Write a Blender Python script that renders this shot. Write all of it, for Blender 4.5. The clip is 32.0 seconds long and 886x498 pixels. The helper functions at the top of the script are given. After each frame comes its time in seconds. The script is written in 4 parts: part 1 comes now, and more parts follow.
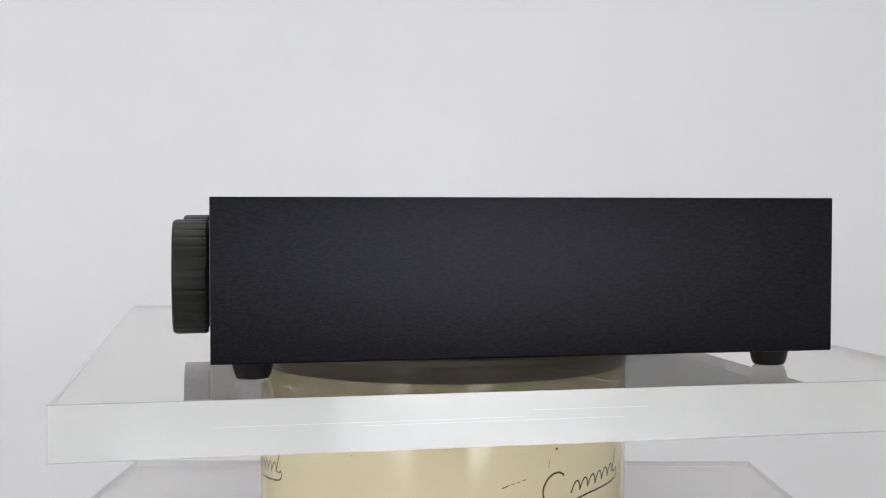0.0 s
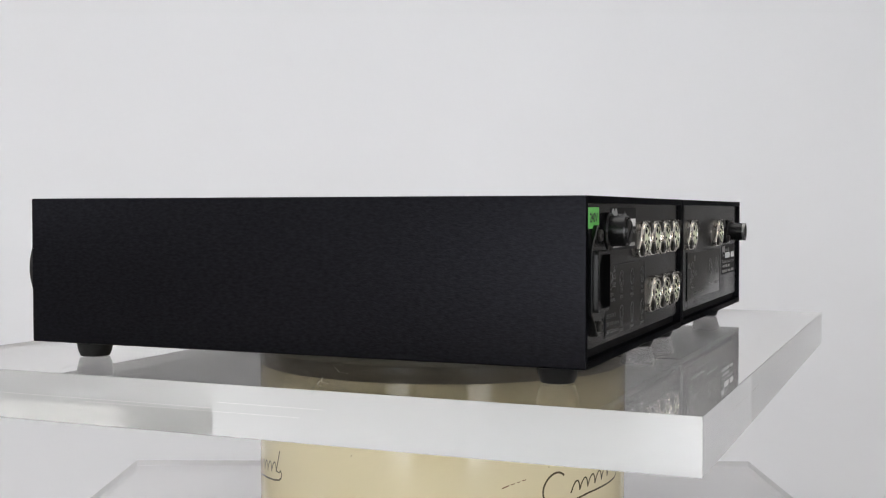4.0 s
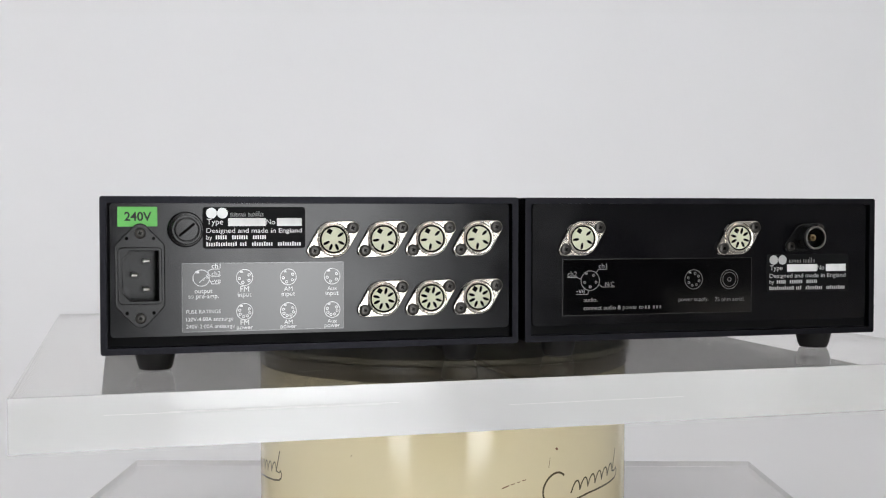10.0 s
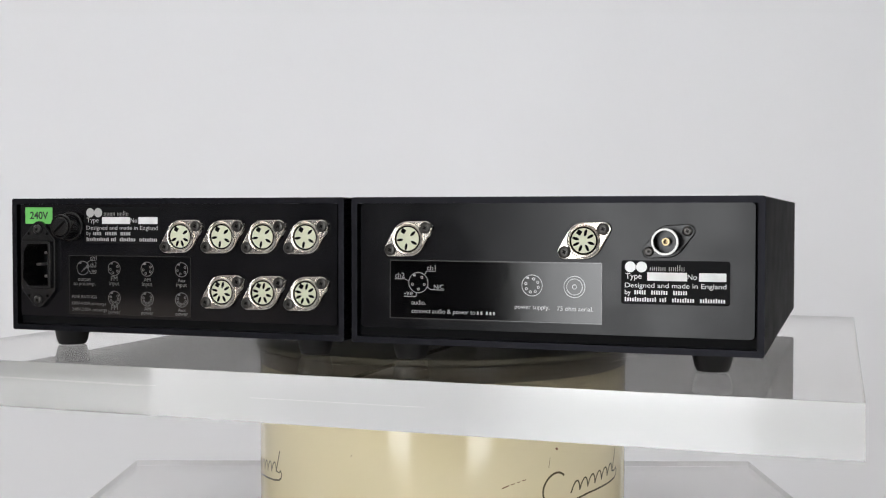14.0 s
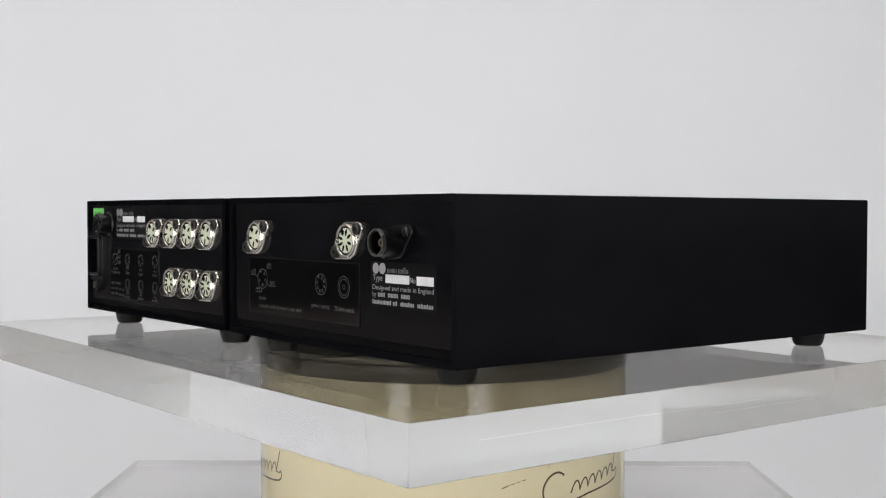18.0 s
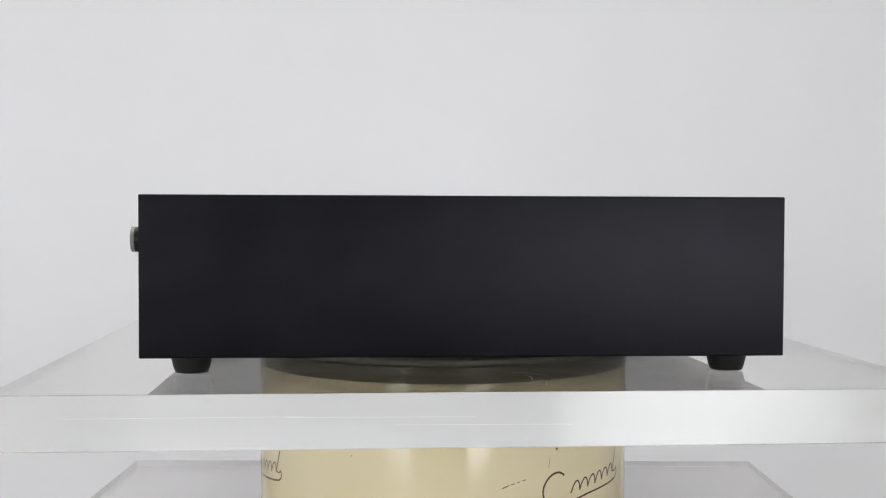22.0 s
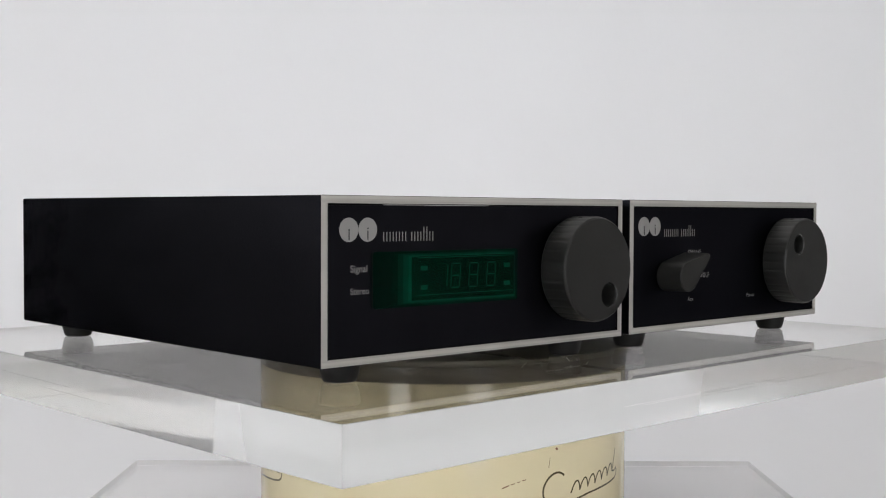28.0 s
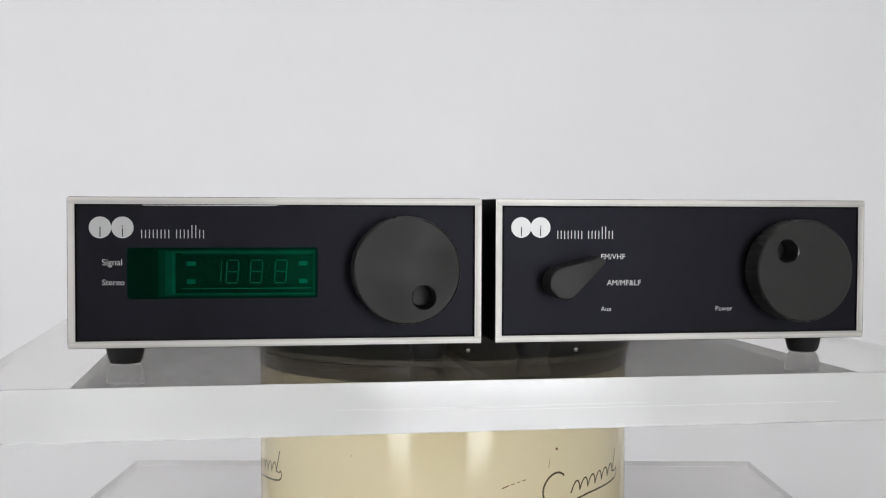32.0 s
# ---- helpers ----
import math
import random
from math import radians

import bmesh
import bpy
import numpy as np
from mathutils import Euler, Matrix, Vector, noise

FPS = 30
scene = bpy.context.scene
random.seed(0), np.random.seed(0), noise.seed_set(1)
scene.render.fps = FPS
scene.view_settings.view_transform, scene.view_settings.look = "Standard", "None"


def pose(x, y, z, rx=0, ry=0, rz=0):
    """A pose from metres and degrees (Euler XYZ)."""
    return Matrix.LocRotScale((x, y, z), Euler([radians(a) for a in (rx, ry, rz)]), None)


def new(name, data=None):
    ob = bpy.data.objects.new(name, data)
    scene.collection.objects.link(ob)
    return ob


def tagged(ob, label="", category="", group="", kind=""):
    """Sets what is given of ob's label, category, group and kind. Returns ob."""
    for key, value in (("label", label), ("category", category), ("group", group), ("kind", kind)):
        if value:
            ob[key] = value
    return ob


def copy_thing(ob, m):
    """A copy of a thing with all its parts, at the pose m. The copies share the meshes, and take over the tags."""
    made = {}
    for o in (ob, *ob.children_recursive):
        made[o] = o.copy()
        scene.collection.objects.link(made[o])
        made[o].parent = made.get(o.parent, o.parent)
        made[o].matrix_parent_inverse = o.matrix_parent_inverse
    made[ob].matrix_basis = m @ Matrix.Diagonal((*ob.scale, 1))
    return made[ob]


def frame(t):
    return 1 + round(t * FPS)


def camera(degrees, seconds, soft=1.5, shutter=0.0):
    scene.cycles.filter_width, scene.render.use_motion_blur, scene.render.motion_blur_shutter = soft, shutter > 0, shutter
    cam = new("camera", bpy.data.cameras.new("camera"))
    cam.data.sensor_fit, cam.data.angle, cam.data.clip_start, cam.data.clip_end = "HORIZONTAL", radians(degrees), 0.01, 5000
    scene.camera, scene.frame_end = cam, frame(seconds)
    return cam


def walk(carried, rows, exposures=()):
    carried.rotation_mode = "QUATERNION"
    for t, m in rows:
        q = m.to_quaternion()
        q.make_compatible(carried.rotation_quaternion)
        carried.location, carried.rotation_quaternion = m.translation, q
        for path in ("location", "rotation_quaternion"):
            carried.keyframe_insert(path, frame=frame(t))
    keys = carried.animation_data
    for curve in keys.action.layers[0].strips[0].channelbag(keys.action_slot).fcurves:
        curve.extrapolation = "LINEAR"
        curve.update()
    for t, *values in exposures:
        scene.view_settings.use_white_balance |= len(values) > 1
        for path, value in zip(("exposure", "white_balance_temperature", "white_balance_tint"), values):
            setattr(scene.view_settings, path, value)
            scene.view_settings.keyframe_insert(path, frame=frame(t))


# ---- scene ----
# A turntable display: the camera stands still, the plate with the two units turns clockwise.
cam = camera(41.55, 32.0, soft=1.15)
EYE = pose(0.0, -0.7577, 0.0806, 90 - 1.808, -0.103, 0.007)
walk(cam, [(0.0, EYE), (32.0, EYE)], exposures=[(0.0, -0.9), (32.0, -0.9)])

TURN_START, TURN_RATE = -78.8089, 8.4797   # degrees, degrees a second
# the old turntable runs a little unevenly: seconds, degrees ahead or behind
UNEVEN = ((0, 0.08), (2.5, 0.06), (5, 0.27), (7, 0.07), (9, -0.54), (10.5, -0.70), (12, -0.98), (14, -0.85), (16.5, -0.52),
          (18, -0.44), (20, 0.1), (22, 0.13), (24, 0.2), (26, 0.27), (28, 0.35), (30, 0.24), (32, 0.06))


def uneven(t):
    """The unevenness at t, gliding from row to row."""
    for (t0, a), (t1, b) in zip(UNEVEN, UNEVEN[1:]):
        if t <= t1:
            k = (t - t0) / (t1 - t0)
            return a + (b - a) * k
    return UNEVEN[-1][1]


def turn(t):
    """The turntable's pose at t, with the small wobble of its tilted plate."""
    eased = (uneven(max(t - 0.5, 0)) + 2 * uneven(t) + uneven(min(t + 0.5, 32.0))) / 4
    return pose(0, 0, 0, 0.112, 0.088, TURN_START - TURN_RATE * t + eased)


# ---- heights and sizes, metres ----
PLATE_TOP, PLATE_BOTTOM = 0.0023, -0.0219
PLATE_W, PLATE_D = 0.5024, 0.4258
LOW_TOP, TABLE_Z = -0.124, -0.1485
ROOM_FLOOR, ROOM_TOP = -0.92, 1.7
CASE_W, CASE_FRONT, CASE_REAR = 0.2091, -0.148, 0.155
CASE_LOW, CASE_HIGH = 0.0122 - PLATE_TOP, 0.0880 - PLATE_TOP

# ---- light ----
WINDOW_LIGHT, CEILING_FILL = 10.0, 3.4
world = bpy.data.worlds.new("room_air")
world.use_nodes = True
world.node_tree.nodes["Background"].inputs["Color"].default_value = (0.8, 0.85, 1, 1)
world.node_tree.nodes["Background"].inputs["Strength"].default_value = 0.02
scene.world = world


# ---- materials ----
def material(name, color, rough=0.5, metal=0.0, spec=0.5, vary=0.0, scale=40.0, bump=0.0, bump_scale=400.0, rough_vary=0.0, stretch=(1, 1, 1), coat=0.0, coat_rough=0.03, edge=1.0):
    mat = bpy.data.materials.new(name)
    mat.use_nodes = True
    tree = mat.node_tree
    bsdf = tree.nodes["Principled BSDF"]
    bsdf.inputs["Base Color"].default_value = (*color, 1)
    bsdf.inputs["Roughness"].default_value = rough
    bsdf.inputs["Metallic"].default_value = metal
    bsdf.inputs["Specular IOR Level"].default_value = spec
    bsdf.inputs["Specular Tint"].default_value = (edge, edge, edge, 1)
    bsdf.inputs["Coat Weight"].default_value, bsdf.inputs["Coat Roughness"].default_value = coat, coat_rough
    if not (vary or bump or rough_vary):
        return mat
    coords = tree.nodes.new("ShaderNodeTexCoord")
    mapping = tree.nodes.new("ShaderNodeMapping")
    mapping.inputs["Scale"].default_value = stretch
    tree.links.new(coords.outputs["Object"], mapping.inputs["Vector"])
    if vary or rough_vary:
        big = tree.nodes.new("ShaderNodeTexNoise")
        big.inputs["Scale"].default_value, big.inputs["Detail"].default_value = scale, 6
        tree.links.new(mapping.outputs["Vector"], big.inputs["Vector"])
    if vary:
        ramp = tree.nodes.new("ShaderNodeMapRange")
        ramp.inputs["From Min"].default_value, ramp.inputs["From Max"].default_value = 0.3, 0.7
        ramp.inputs["To Min"].default_value, ramp.inputs["To Max"].default_value = 1 - vary, 1 + vary
        tree.links.new(big.outputs["Fac"], ramp.inputs["Value"])
        mix = tree.nodes.new("ShaderNodeVectorMath")
        mix.operation = "MULTIPLY"
        mix.inputs[0].default_value = color
        tree.links.new(ramp.outputs["Result"], mix.inputs[1])
        tree.links.new(mix.outputs["Vector"], bsdf.inputs["Base Color"])
    if rough_vary:
        ramp = tree.nodes.new("ShaderNodeMapRange")
        ramp.inputs["From Min"].default_value, ramp.inputs["From Max"].default_value = 0.3, 0.7
        ramp.inputs["To Min"].default_value, ramp.inputs["To Max"].default_value = max(0.0, rough - rough_vary), rough + rough_vary
        tree.links.new(big.outputs["Fac"], ramp.inputs["Value"])
        tree.links.new(ramp.outputs["Result"], bsdf.inputs["Roughness"])
    if bump:
        fine = tree.nodes.new("ShaderNodeTexNoise")
        fine.inputs["Scale"].default_value, fine.inputs["Detail"].default_value = bump_scale, 4
        tree.links.new(mapping.outputs["Vector"], fine.inputs["Vector"])
        relief = tree.nodes.new("ShaderNodeBump")
        relief.inputs["Strength"].default_value, relief.inputs["Distance"].default_value = bump, 0.0006
        tree.links.new(fine.outputs["Fac"], relief.inputs["Height"])
        tree.links.new(relief.outputs["Normal"], bsdf.inputs["Normal"])
        if coat:
            tree.links.new(relief.outputs["Normal"], bsdf.inputs["Coat Normal"])
    return mat


def glowing(name, color, strength, peaked=False):
    """Light from outside; optionally a falloff, brightest mid-opening, is painted into its strength."""
    mat = bpy.data.materials.new(name)
    mat.use_nodes = True
    tree = mat.node_tree
    tree.nodes.remove(tree.nodes["Principled BSDF"])
    glow = tree.nodes.new("ShaderNodeEmission")
    glow.inputs["Color"].default_value, glow.inputs["Strength"].default_value = (*color, 1), strength
    tree.links.new(glow.outputs["Emission"], tree.nodes["Material Output"].inputs["Surface"])
    if not peaked:
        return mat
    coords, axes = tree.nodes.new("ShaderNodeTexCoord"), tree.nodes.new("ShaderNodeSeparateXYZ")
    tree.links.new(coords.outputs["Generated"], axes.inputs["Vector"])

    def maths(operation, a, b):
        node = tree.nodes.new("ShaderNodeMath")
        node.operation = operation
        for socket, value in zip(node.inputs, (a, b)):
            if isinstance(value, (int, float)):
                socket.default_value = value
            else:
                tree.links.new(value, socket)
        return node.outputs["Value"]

    # Invented falloff in the emission, so that reflections glow softest at their rims.
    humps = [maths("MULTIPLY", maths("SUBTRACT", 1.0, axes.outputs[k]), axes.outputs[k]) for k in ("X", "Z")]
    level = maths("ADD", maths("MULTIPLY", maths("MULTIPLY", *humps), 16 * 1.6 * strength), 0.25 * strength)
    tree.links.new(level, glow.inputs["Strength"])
    return mat


def clear_acrylic(name, rough, color, clear=1.0):
    mat = bpy.data.materials.new(name)
    mat.use_nodes = True
    tree = mat.node_tree
    bsdf = tree.nodes["Principled BSDF"]
    bsdf.inputs["Base Color"].default_value = (*color, 1)
    bsdf.inputs["Transmission Weight"].default_value = clear
    bsdf.inputs["IOR"].default_value = 1.49
    bsdf.inputs["Specular IOR Level"].default_value = 0.5
    bsdf.inputs["Roughness"].default_value = rough
    return mat


def tinted_pane(name, color):
    """A thin filter pane: tinted where it lets light through, white gloss by Fresnel."""
    mat = bpy.data.materials.new(name)
    mat.use_nodes = True
    tree = mat.node_tree
    tree.nodes.remove(tree.nodes["Principled BSDF"])
    out = tree.nodes["Material Output"]
    clear, gloss = tree.nodes.new("ShaderNodeBsdfTransparent"), tree.nodes.new("ShaderNodeBsdfGlossy")
    clear.inputs["Color"].default_value = (*color, 1)
    gloss.inputs["Color"].default_value, gloss.inputs["Roughness"].default_value = (1, 1, 1, 1), 0.03
    fresnel, mix = tree.nodes.new("ShaderNodeFresnel"), tree.nodes.new("ShaderNodeMixShader")
    fresnel.inputs["IOR"].default_value = 1.45
    tree.links.new(fresnel.outputs["Fac"], mix.inputs["Fac"])
    tree.links.new(clear.outputs["BSDF"], mix.inputs[1])
    tree.links.new(gloss.outputs["BSDF"], mix.inputs[2])
    tree.links.new(mix.outputs["Shader"], out.inputs["Surface"])
    return mat


CASE = material("black_grained_paint", (0.0172, 0.0172, 0.0206), 0.4, metal=1.0, edge=0.38, vary=0.24, scale=850, bump=0.16, bump_scale=1500, rough_vary=0.03, stretch=(1, 0.4, 1))
CASE_SMOOTH = material("black_satin_paint", (0.0166, 0.0166, 0.0198), 0.42, metal=1.0, edge=0.38, vary=0.12, scale=60, bump=0.12, bump_scale=1500, rough_vary=0.04, stretch=(1, 0.5, 1))
PANEL = material("satin_black_paint", (0.0142, 0.0142, 0.0180), 0.44, metal=1.0, edge=0.4, vary=0.1, scale=50, bump=0.05, bump_scale=1500, rough_vary=0.04)
REAR = material("satin_black_rear_paint", (0.0042, 0.0042, 0.0058), 0.17, spec=0.32, vary=0.08, scale=40, bump=0.04, bump_scale=1500, rough_vary=0.05)
REAR_DULL = material("dull_black_rear_paint", (0.0032, 0.0032, 0.0045), 0.2, spec=0.22, vary=0.06, scale=40, bump=0.03, bump_scale=1500, rough_vary=0.05)
GAP = material("black_gap_fill", (0.003, 0.003, 0.0035), 0.6, spec=0.12)
ALU = material("brushed_aluminium", (0.51, 0.497, 0.472), 0.4, metal=0.6, vary=0.2, scale=60, bump=0.15, bump_scale=300, stretch=(0.06, 1, 12))
ALU_UP = material("brushed_aluminium_upright", (0.51, 0.497, 0.472), 0.4, metal=0.6, vary=0.2, scale=60, bump=0.15, bump_scale=300, stretch=(12, 1, 0.06))
KNOB = material("matt_black_knob", (0.011, 0.011, 0.0104), 0.46, spec=0.32, vary=0.3, scale=45, bump=0.08, bump_scale=700, rough_vary=0.1)
RIM_GLINT = material("glossy_rim_glint", (0.03, 0.03, 0.03), 0.2, spec=0.7, vary=0.3, scale=300)
RUBBER = material("black_rubber", (0.007, 0.0066, 0.0066), 0.5, spec=0.3, vary=0.15, scale=120, bump=0.08)
FILM = material("glossy_black_film", (0.002, 0.002, 0.0024), 0.075, spec=0.22, rough_vary=0.02, scale=30, bump=0.2, bump_scale=16)
FILM.node_tree.nodes["Principled BSDF"].inputs["IOR"].default_value = 1.9
FILM_GLINT = material("film_edge_glint", (0.01, 0.01, 0.01), 0.22, spec=1.0, vary=0.3, scale=150)
LABEL = material("matt_black_plate", (0.0025, 0.0025, 0.0032), 0.5, spec=0.12, bump=0.05, bump_scale=200)
PRINT = material("silver_print", (0.42, 0.42, 0.42), 0.42, metal=0.9)
WHITE = material("white_print", (0.57, 0.57, 0.57), 0.42, metal=0.75)
DIAGRAM = material("silver_diagram_print", (0.28, 0.28, 0.28), 0.3, metal=0.92)
TAPE = material("white_tape", (0.85, 0.85, 0.85), 0.6, vary=0.06, scale=200)
GREEN = material("green_sticker", (0.16, 0.6, 0.13), 0.5, vary=0.04, scale=150)
INK = material("black_ink", (0.012, 0.012, 0.012), 0.5)
NICKEL = material("nickel_plate", (0.66, 0.63, 0.58), 0.24, metal=1.0, vary=0.07, scale=160, rough_vary=0.06, bump=0.04, bump_scale=250)
CREAM = material("cream_insulator", (0.74, 0.76, 0.58), 0.45, vary=0.05, scale=300)
# Holes, notches and slots are raised black pieces: their shade is the colour.
HOLE = material("painted_hole_shade", (0.002, 0.002, 0.002), 0.7, spec=0.05)
SCREW = material("blackened_screw", (0.06, 0.057, 0.054), 0.3, metal=0.9, vary=0.3, scale=500)
PIN = material("tinned_pin", (0.3, 0.29, 0.27), 0.35, metal=1.0)
RIM = material("dull_metal_rim", (0.28, 0.275, 0.265), 0.3, metal=1.0, vary=0.2, scale=300)
GOLD = material("brass_contact", (0.42, 0.33, 0.19), 0.35, metal=1.0)
PLASTIC = material("moulded_black_plastic", (0.004, 0.004, 0.0045), 0.27, spec=0.42, vary=0.1, scale=100, bump=0.03, bump_scale=300)
FILTER = tinted_pane("green_filter", (0.05, 0.76, 0.54))
TUBE = material("display_glass", (0.155, 0.155, 0.155), 0.13, metal=0.9, vary=0.05, scale=40)
# Stepped brightness and IOR paint the display's fade into darkness at its margins.
TUBE_FADES = [material("display_fade_step_%d" % k, (v, v, v), 0.16, vary=0.2, scale=80) for k, v in enumerate((0.02, 0.045, 0.08, 0.12))]
for k, glass in enumerate(TUBE_FADES):
    glass.node_tree.nodes["Principled BSDF"].inputs["IOR"].default_value = 1.3 + 0.35 * k
TUBE.node_tree.nodes["Principled BSDF"].inputs["IOR"].default_value = 2.7
SEGMENT = material("unlit_segments", (0.2, 0.2, 0.2), 0.22, metal=0.5)
WELL = material("display_well", (0.003, 0.0035, 0.003), 0.6, spec=0.2)
ACRYLIC = clear_acrylic("clear_acrylic", 0.0, (0.77, 0.76, 0.735))
ACRYLIC_LOW = clear_acrylic("clean_acrylic", 0.0, (0.98, 0.965, 0.96))
ACRYLIC_EDGE = clear_acrylic("sawn_acrylic_edge", 0.052, (1.0, 1.0, 1.0), 0.73)
ACRYLIC_DULL = clear_acrylic("dull_acrylic_edge", 0.3, (0.98, 0.98, 0.98), 0.55)
SCRATCH = material("scratched_acrylic", (0.4, 0.39, 0.37), 0.6)
PAINT = material("cream_enamel", (0.8, 0.695, 0.44), 0.11, spec=1.0, vary=0.03, scale=12, bump=0.05, bump_scale=45, rough_vary=0.05)
BAND = material("olive_brown_band", (0.14, 0.12, 0.085), 0.18, vary=0.12, scale=30, rough_vary=0.06)
SCRIPT = material("olive_script_print", (0.075, 0.055, 0.012), 0.4)
CHIP = material("rust_chip", (0.16, 0.05, 0.02), 0.7)
DISC = material("worn_turntable_metal", (0.27, 0.245, 0.175), 0.45, metal=0.2, vary=0.2, scale=40, rough_vary=0.1, bump=0.03)
PAPER = material("white_backdrop_paper", (0.786, 0.788, 0.812), 0.75, vary=0.012, scale=3, bump=0.02, bump_scale=120)
WALL = material("grey_room_paint", (0.24, 0.235, 0.23), 0.85, vary=0.03, scale=2)
CREAM_WALL = material("cream_room_paint", (0.7, 0.67, 0.62), 0.85, vary=0.03, scale=2)
BROWN_WALL = material("pinkish_brown_panelling", (0.56, 0.48, 0.44), 0.6, vary=0.25, scale=3)
WHITE_WALL = material("pale_room_paint", (0.5, 0.49, 0.475), 0.85, vary=0.02, scale=2)
DARK_WALL = material("dark_grey_room_paint", (0.06, 0.06, 0.064), 0.85, vary=0.06, scale=2)
CEILING = material("white_ceiling_paint", (0.78, 0.78, 0.78), 0.9, vary=0.02, scale=2)
WOOD = material("pale_oak_floor_boards", (0.56, 0.47, 0.39), 0.5, vary=0.3, scale=4, stretch=(1, 8, 1))
METAL = material("black_stand_metal", (0.03, 0.03, 0.03), 0.4, metal=0.7, vary=0.1, scale=50)
TABLE = material("grey_table_board", (0.3, 0.29, 0.28), 0.6, vary=0.08, scale=8)
BRIGHT_FILL = glowing("bright_side_fill", (0.97, 0.985, 1.0), WINDOW_LIGHT)
PEAKED_GLOW = glowing("centre_bright_glow", (0.97, 0.985, 1.0), WINDOW_LIGHT, peaked=True)
SOFT_FILL = glowing("soft_side_fill", (1.0, 0.975, 0.94), 1.7)
FRAME_PAINT = material("white_gloss_frame_paint", (0.78, 0.78, 0.77), 0.35, vary=0.02, scale=10)
FILL_GLOW = glowing("ceiling_fill_glow", (1.0, 0.985, 0.96), CEILING_FILL)


# ---- mesh helpers ----
def part(name, bm, mat, parent=None, label="", smooth=True, at=None):
    """Links a bmesh as one mesh object under a thing or a part."""
    me = bpy.data.meshes.new(name)
    bmesh.ops.recalc_face_normals(bm, faces=bm.faces)
    bm.to_mesh(me)
    bm.free()
    me.materials.append(mat)
    if smooth:
        me.shade_smooth()
        me.set_sharp_from_angle(angle=radians(19))
    ob = new(name, me)
    if parent is not None:
        ob.parent = parent
    if at is not None:
        ob.matrix_basis = at
    if label:
        ob["label"] = label
    return ob


def copy_part(ob, m, parent=None):
    twin = copy_thing(ob, m)
    if parent is not None:
        twin.parent = parent
    return twin


def box(bm, lo, hi, bevel=0.0, segments=2):
    made = bmesh.ops.create_cube(bm, size=1.0)["verts"]
    for v in made:
        v.co = Vector([lo[i] + (hi[i] - lo[i]) * (v.co[i] + 0.5) for i in range(3)])
    if bevel:
        edges = {e for v in made for e in v.link_edges}
        bmesh.ops.bevel(bm, geom=list(edges), offset=bevel, segments=segments, affect="EDGES", profile=0.5)
    return bm


def round_rect(w, h, r, steps=5):
    pts = []
    for cx, cz, a in ((w / 2 - r, h / 2 - r, 0), (-w / 2 + r, h / 2 - r, 90), (-w / 2 + r, -h / 2 + r, 180), (w / 2 - r, -h / 2 + r, 270)):
        for k in range(steps + 1):
            q = radians(a + 90 * k / steps)
            pts.append((cx + r * math.cos(q), cz + r * math.sin(q)))
    return pts


def hull(circles, steps=40):
    """The outline round several circles (x, z, r)."""
    pts = [(x + r * math.cos(2 * math.pi * k / steps), z + r * math.sin(2 * math.pi * k / steps)) for x, z, r in circles for k in range(steps)]
    pts = sorted(set((round(x, 7), round(z, 7)) for x, z in pts))

    def half(seq):
        out = []
        for p in seq:
            while len(out) > 1 and (out[-1][0] - out[-2][0]) * (p[1] - out[-2][1]) - (out[-1][1] - out[-2][1]) * (p[0] - out[-2][0]) <= 0:
                out.pop()
            out.append(p)
        return out[:-1]
    return half(pts) + half(pts[::-1])


def circle(r, steps=32, cx=0.0, cz=0.0):
    return [(cx + r * math.cos(2 * math.pi * k / steps), cz + r * math.sin(2 * math.pi * k / steps)) for k in range(steps)]


def slab(bm, outline, y0, y1, shrink=0.0, cx=0.0, cz=0.0):
    """A prism along y from an outline in x and z; its y1 end is drawn in by shrink over the last bit."""
    def ring(y, k):
        n = len(outline)
        mx, mz = sum(p[0] for p in outline) / n, sum(p[1] for p in outline) / n
        out = []
        for x, z in outline:
            d = math.hypot(x - mx, z - mz) or 1
            f = max(0.0, (d - k) / d)
            out.append(bm.verts.new((cx + mx + (x - mx) * f, y, cz + mz + (z - mz) * f)))
        return out
    side = 1 if y1 > y0 else -1
    rings = [ring(y0, 0)]
    if shrink:
        rings += [ring(y1 - side * shrink, 0), ring(y1 - side * shrink * 0.3, shrink * 0.3), ring(y1, shrink)]
    else:
        rings += [ring(y1, 0)]
    n = len(outline)
    for a, b in zip(rings, rings[1:]):
        for k in range(n):
            bm.faces.new((a[k], a[(k + 1) % n], b[(k + 1) % n], b[k]))
    bm.faces.new(rings[0])
    bm.faces.new(rings[-1])
    return bm


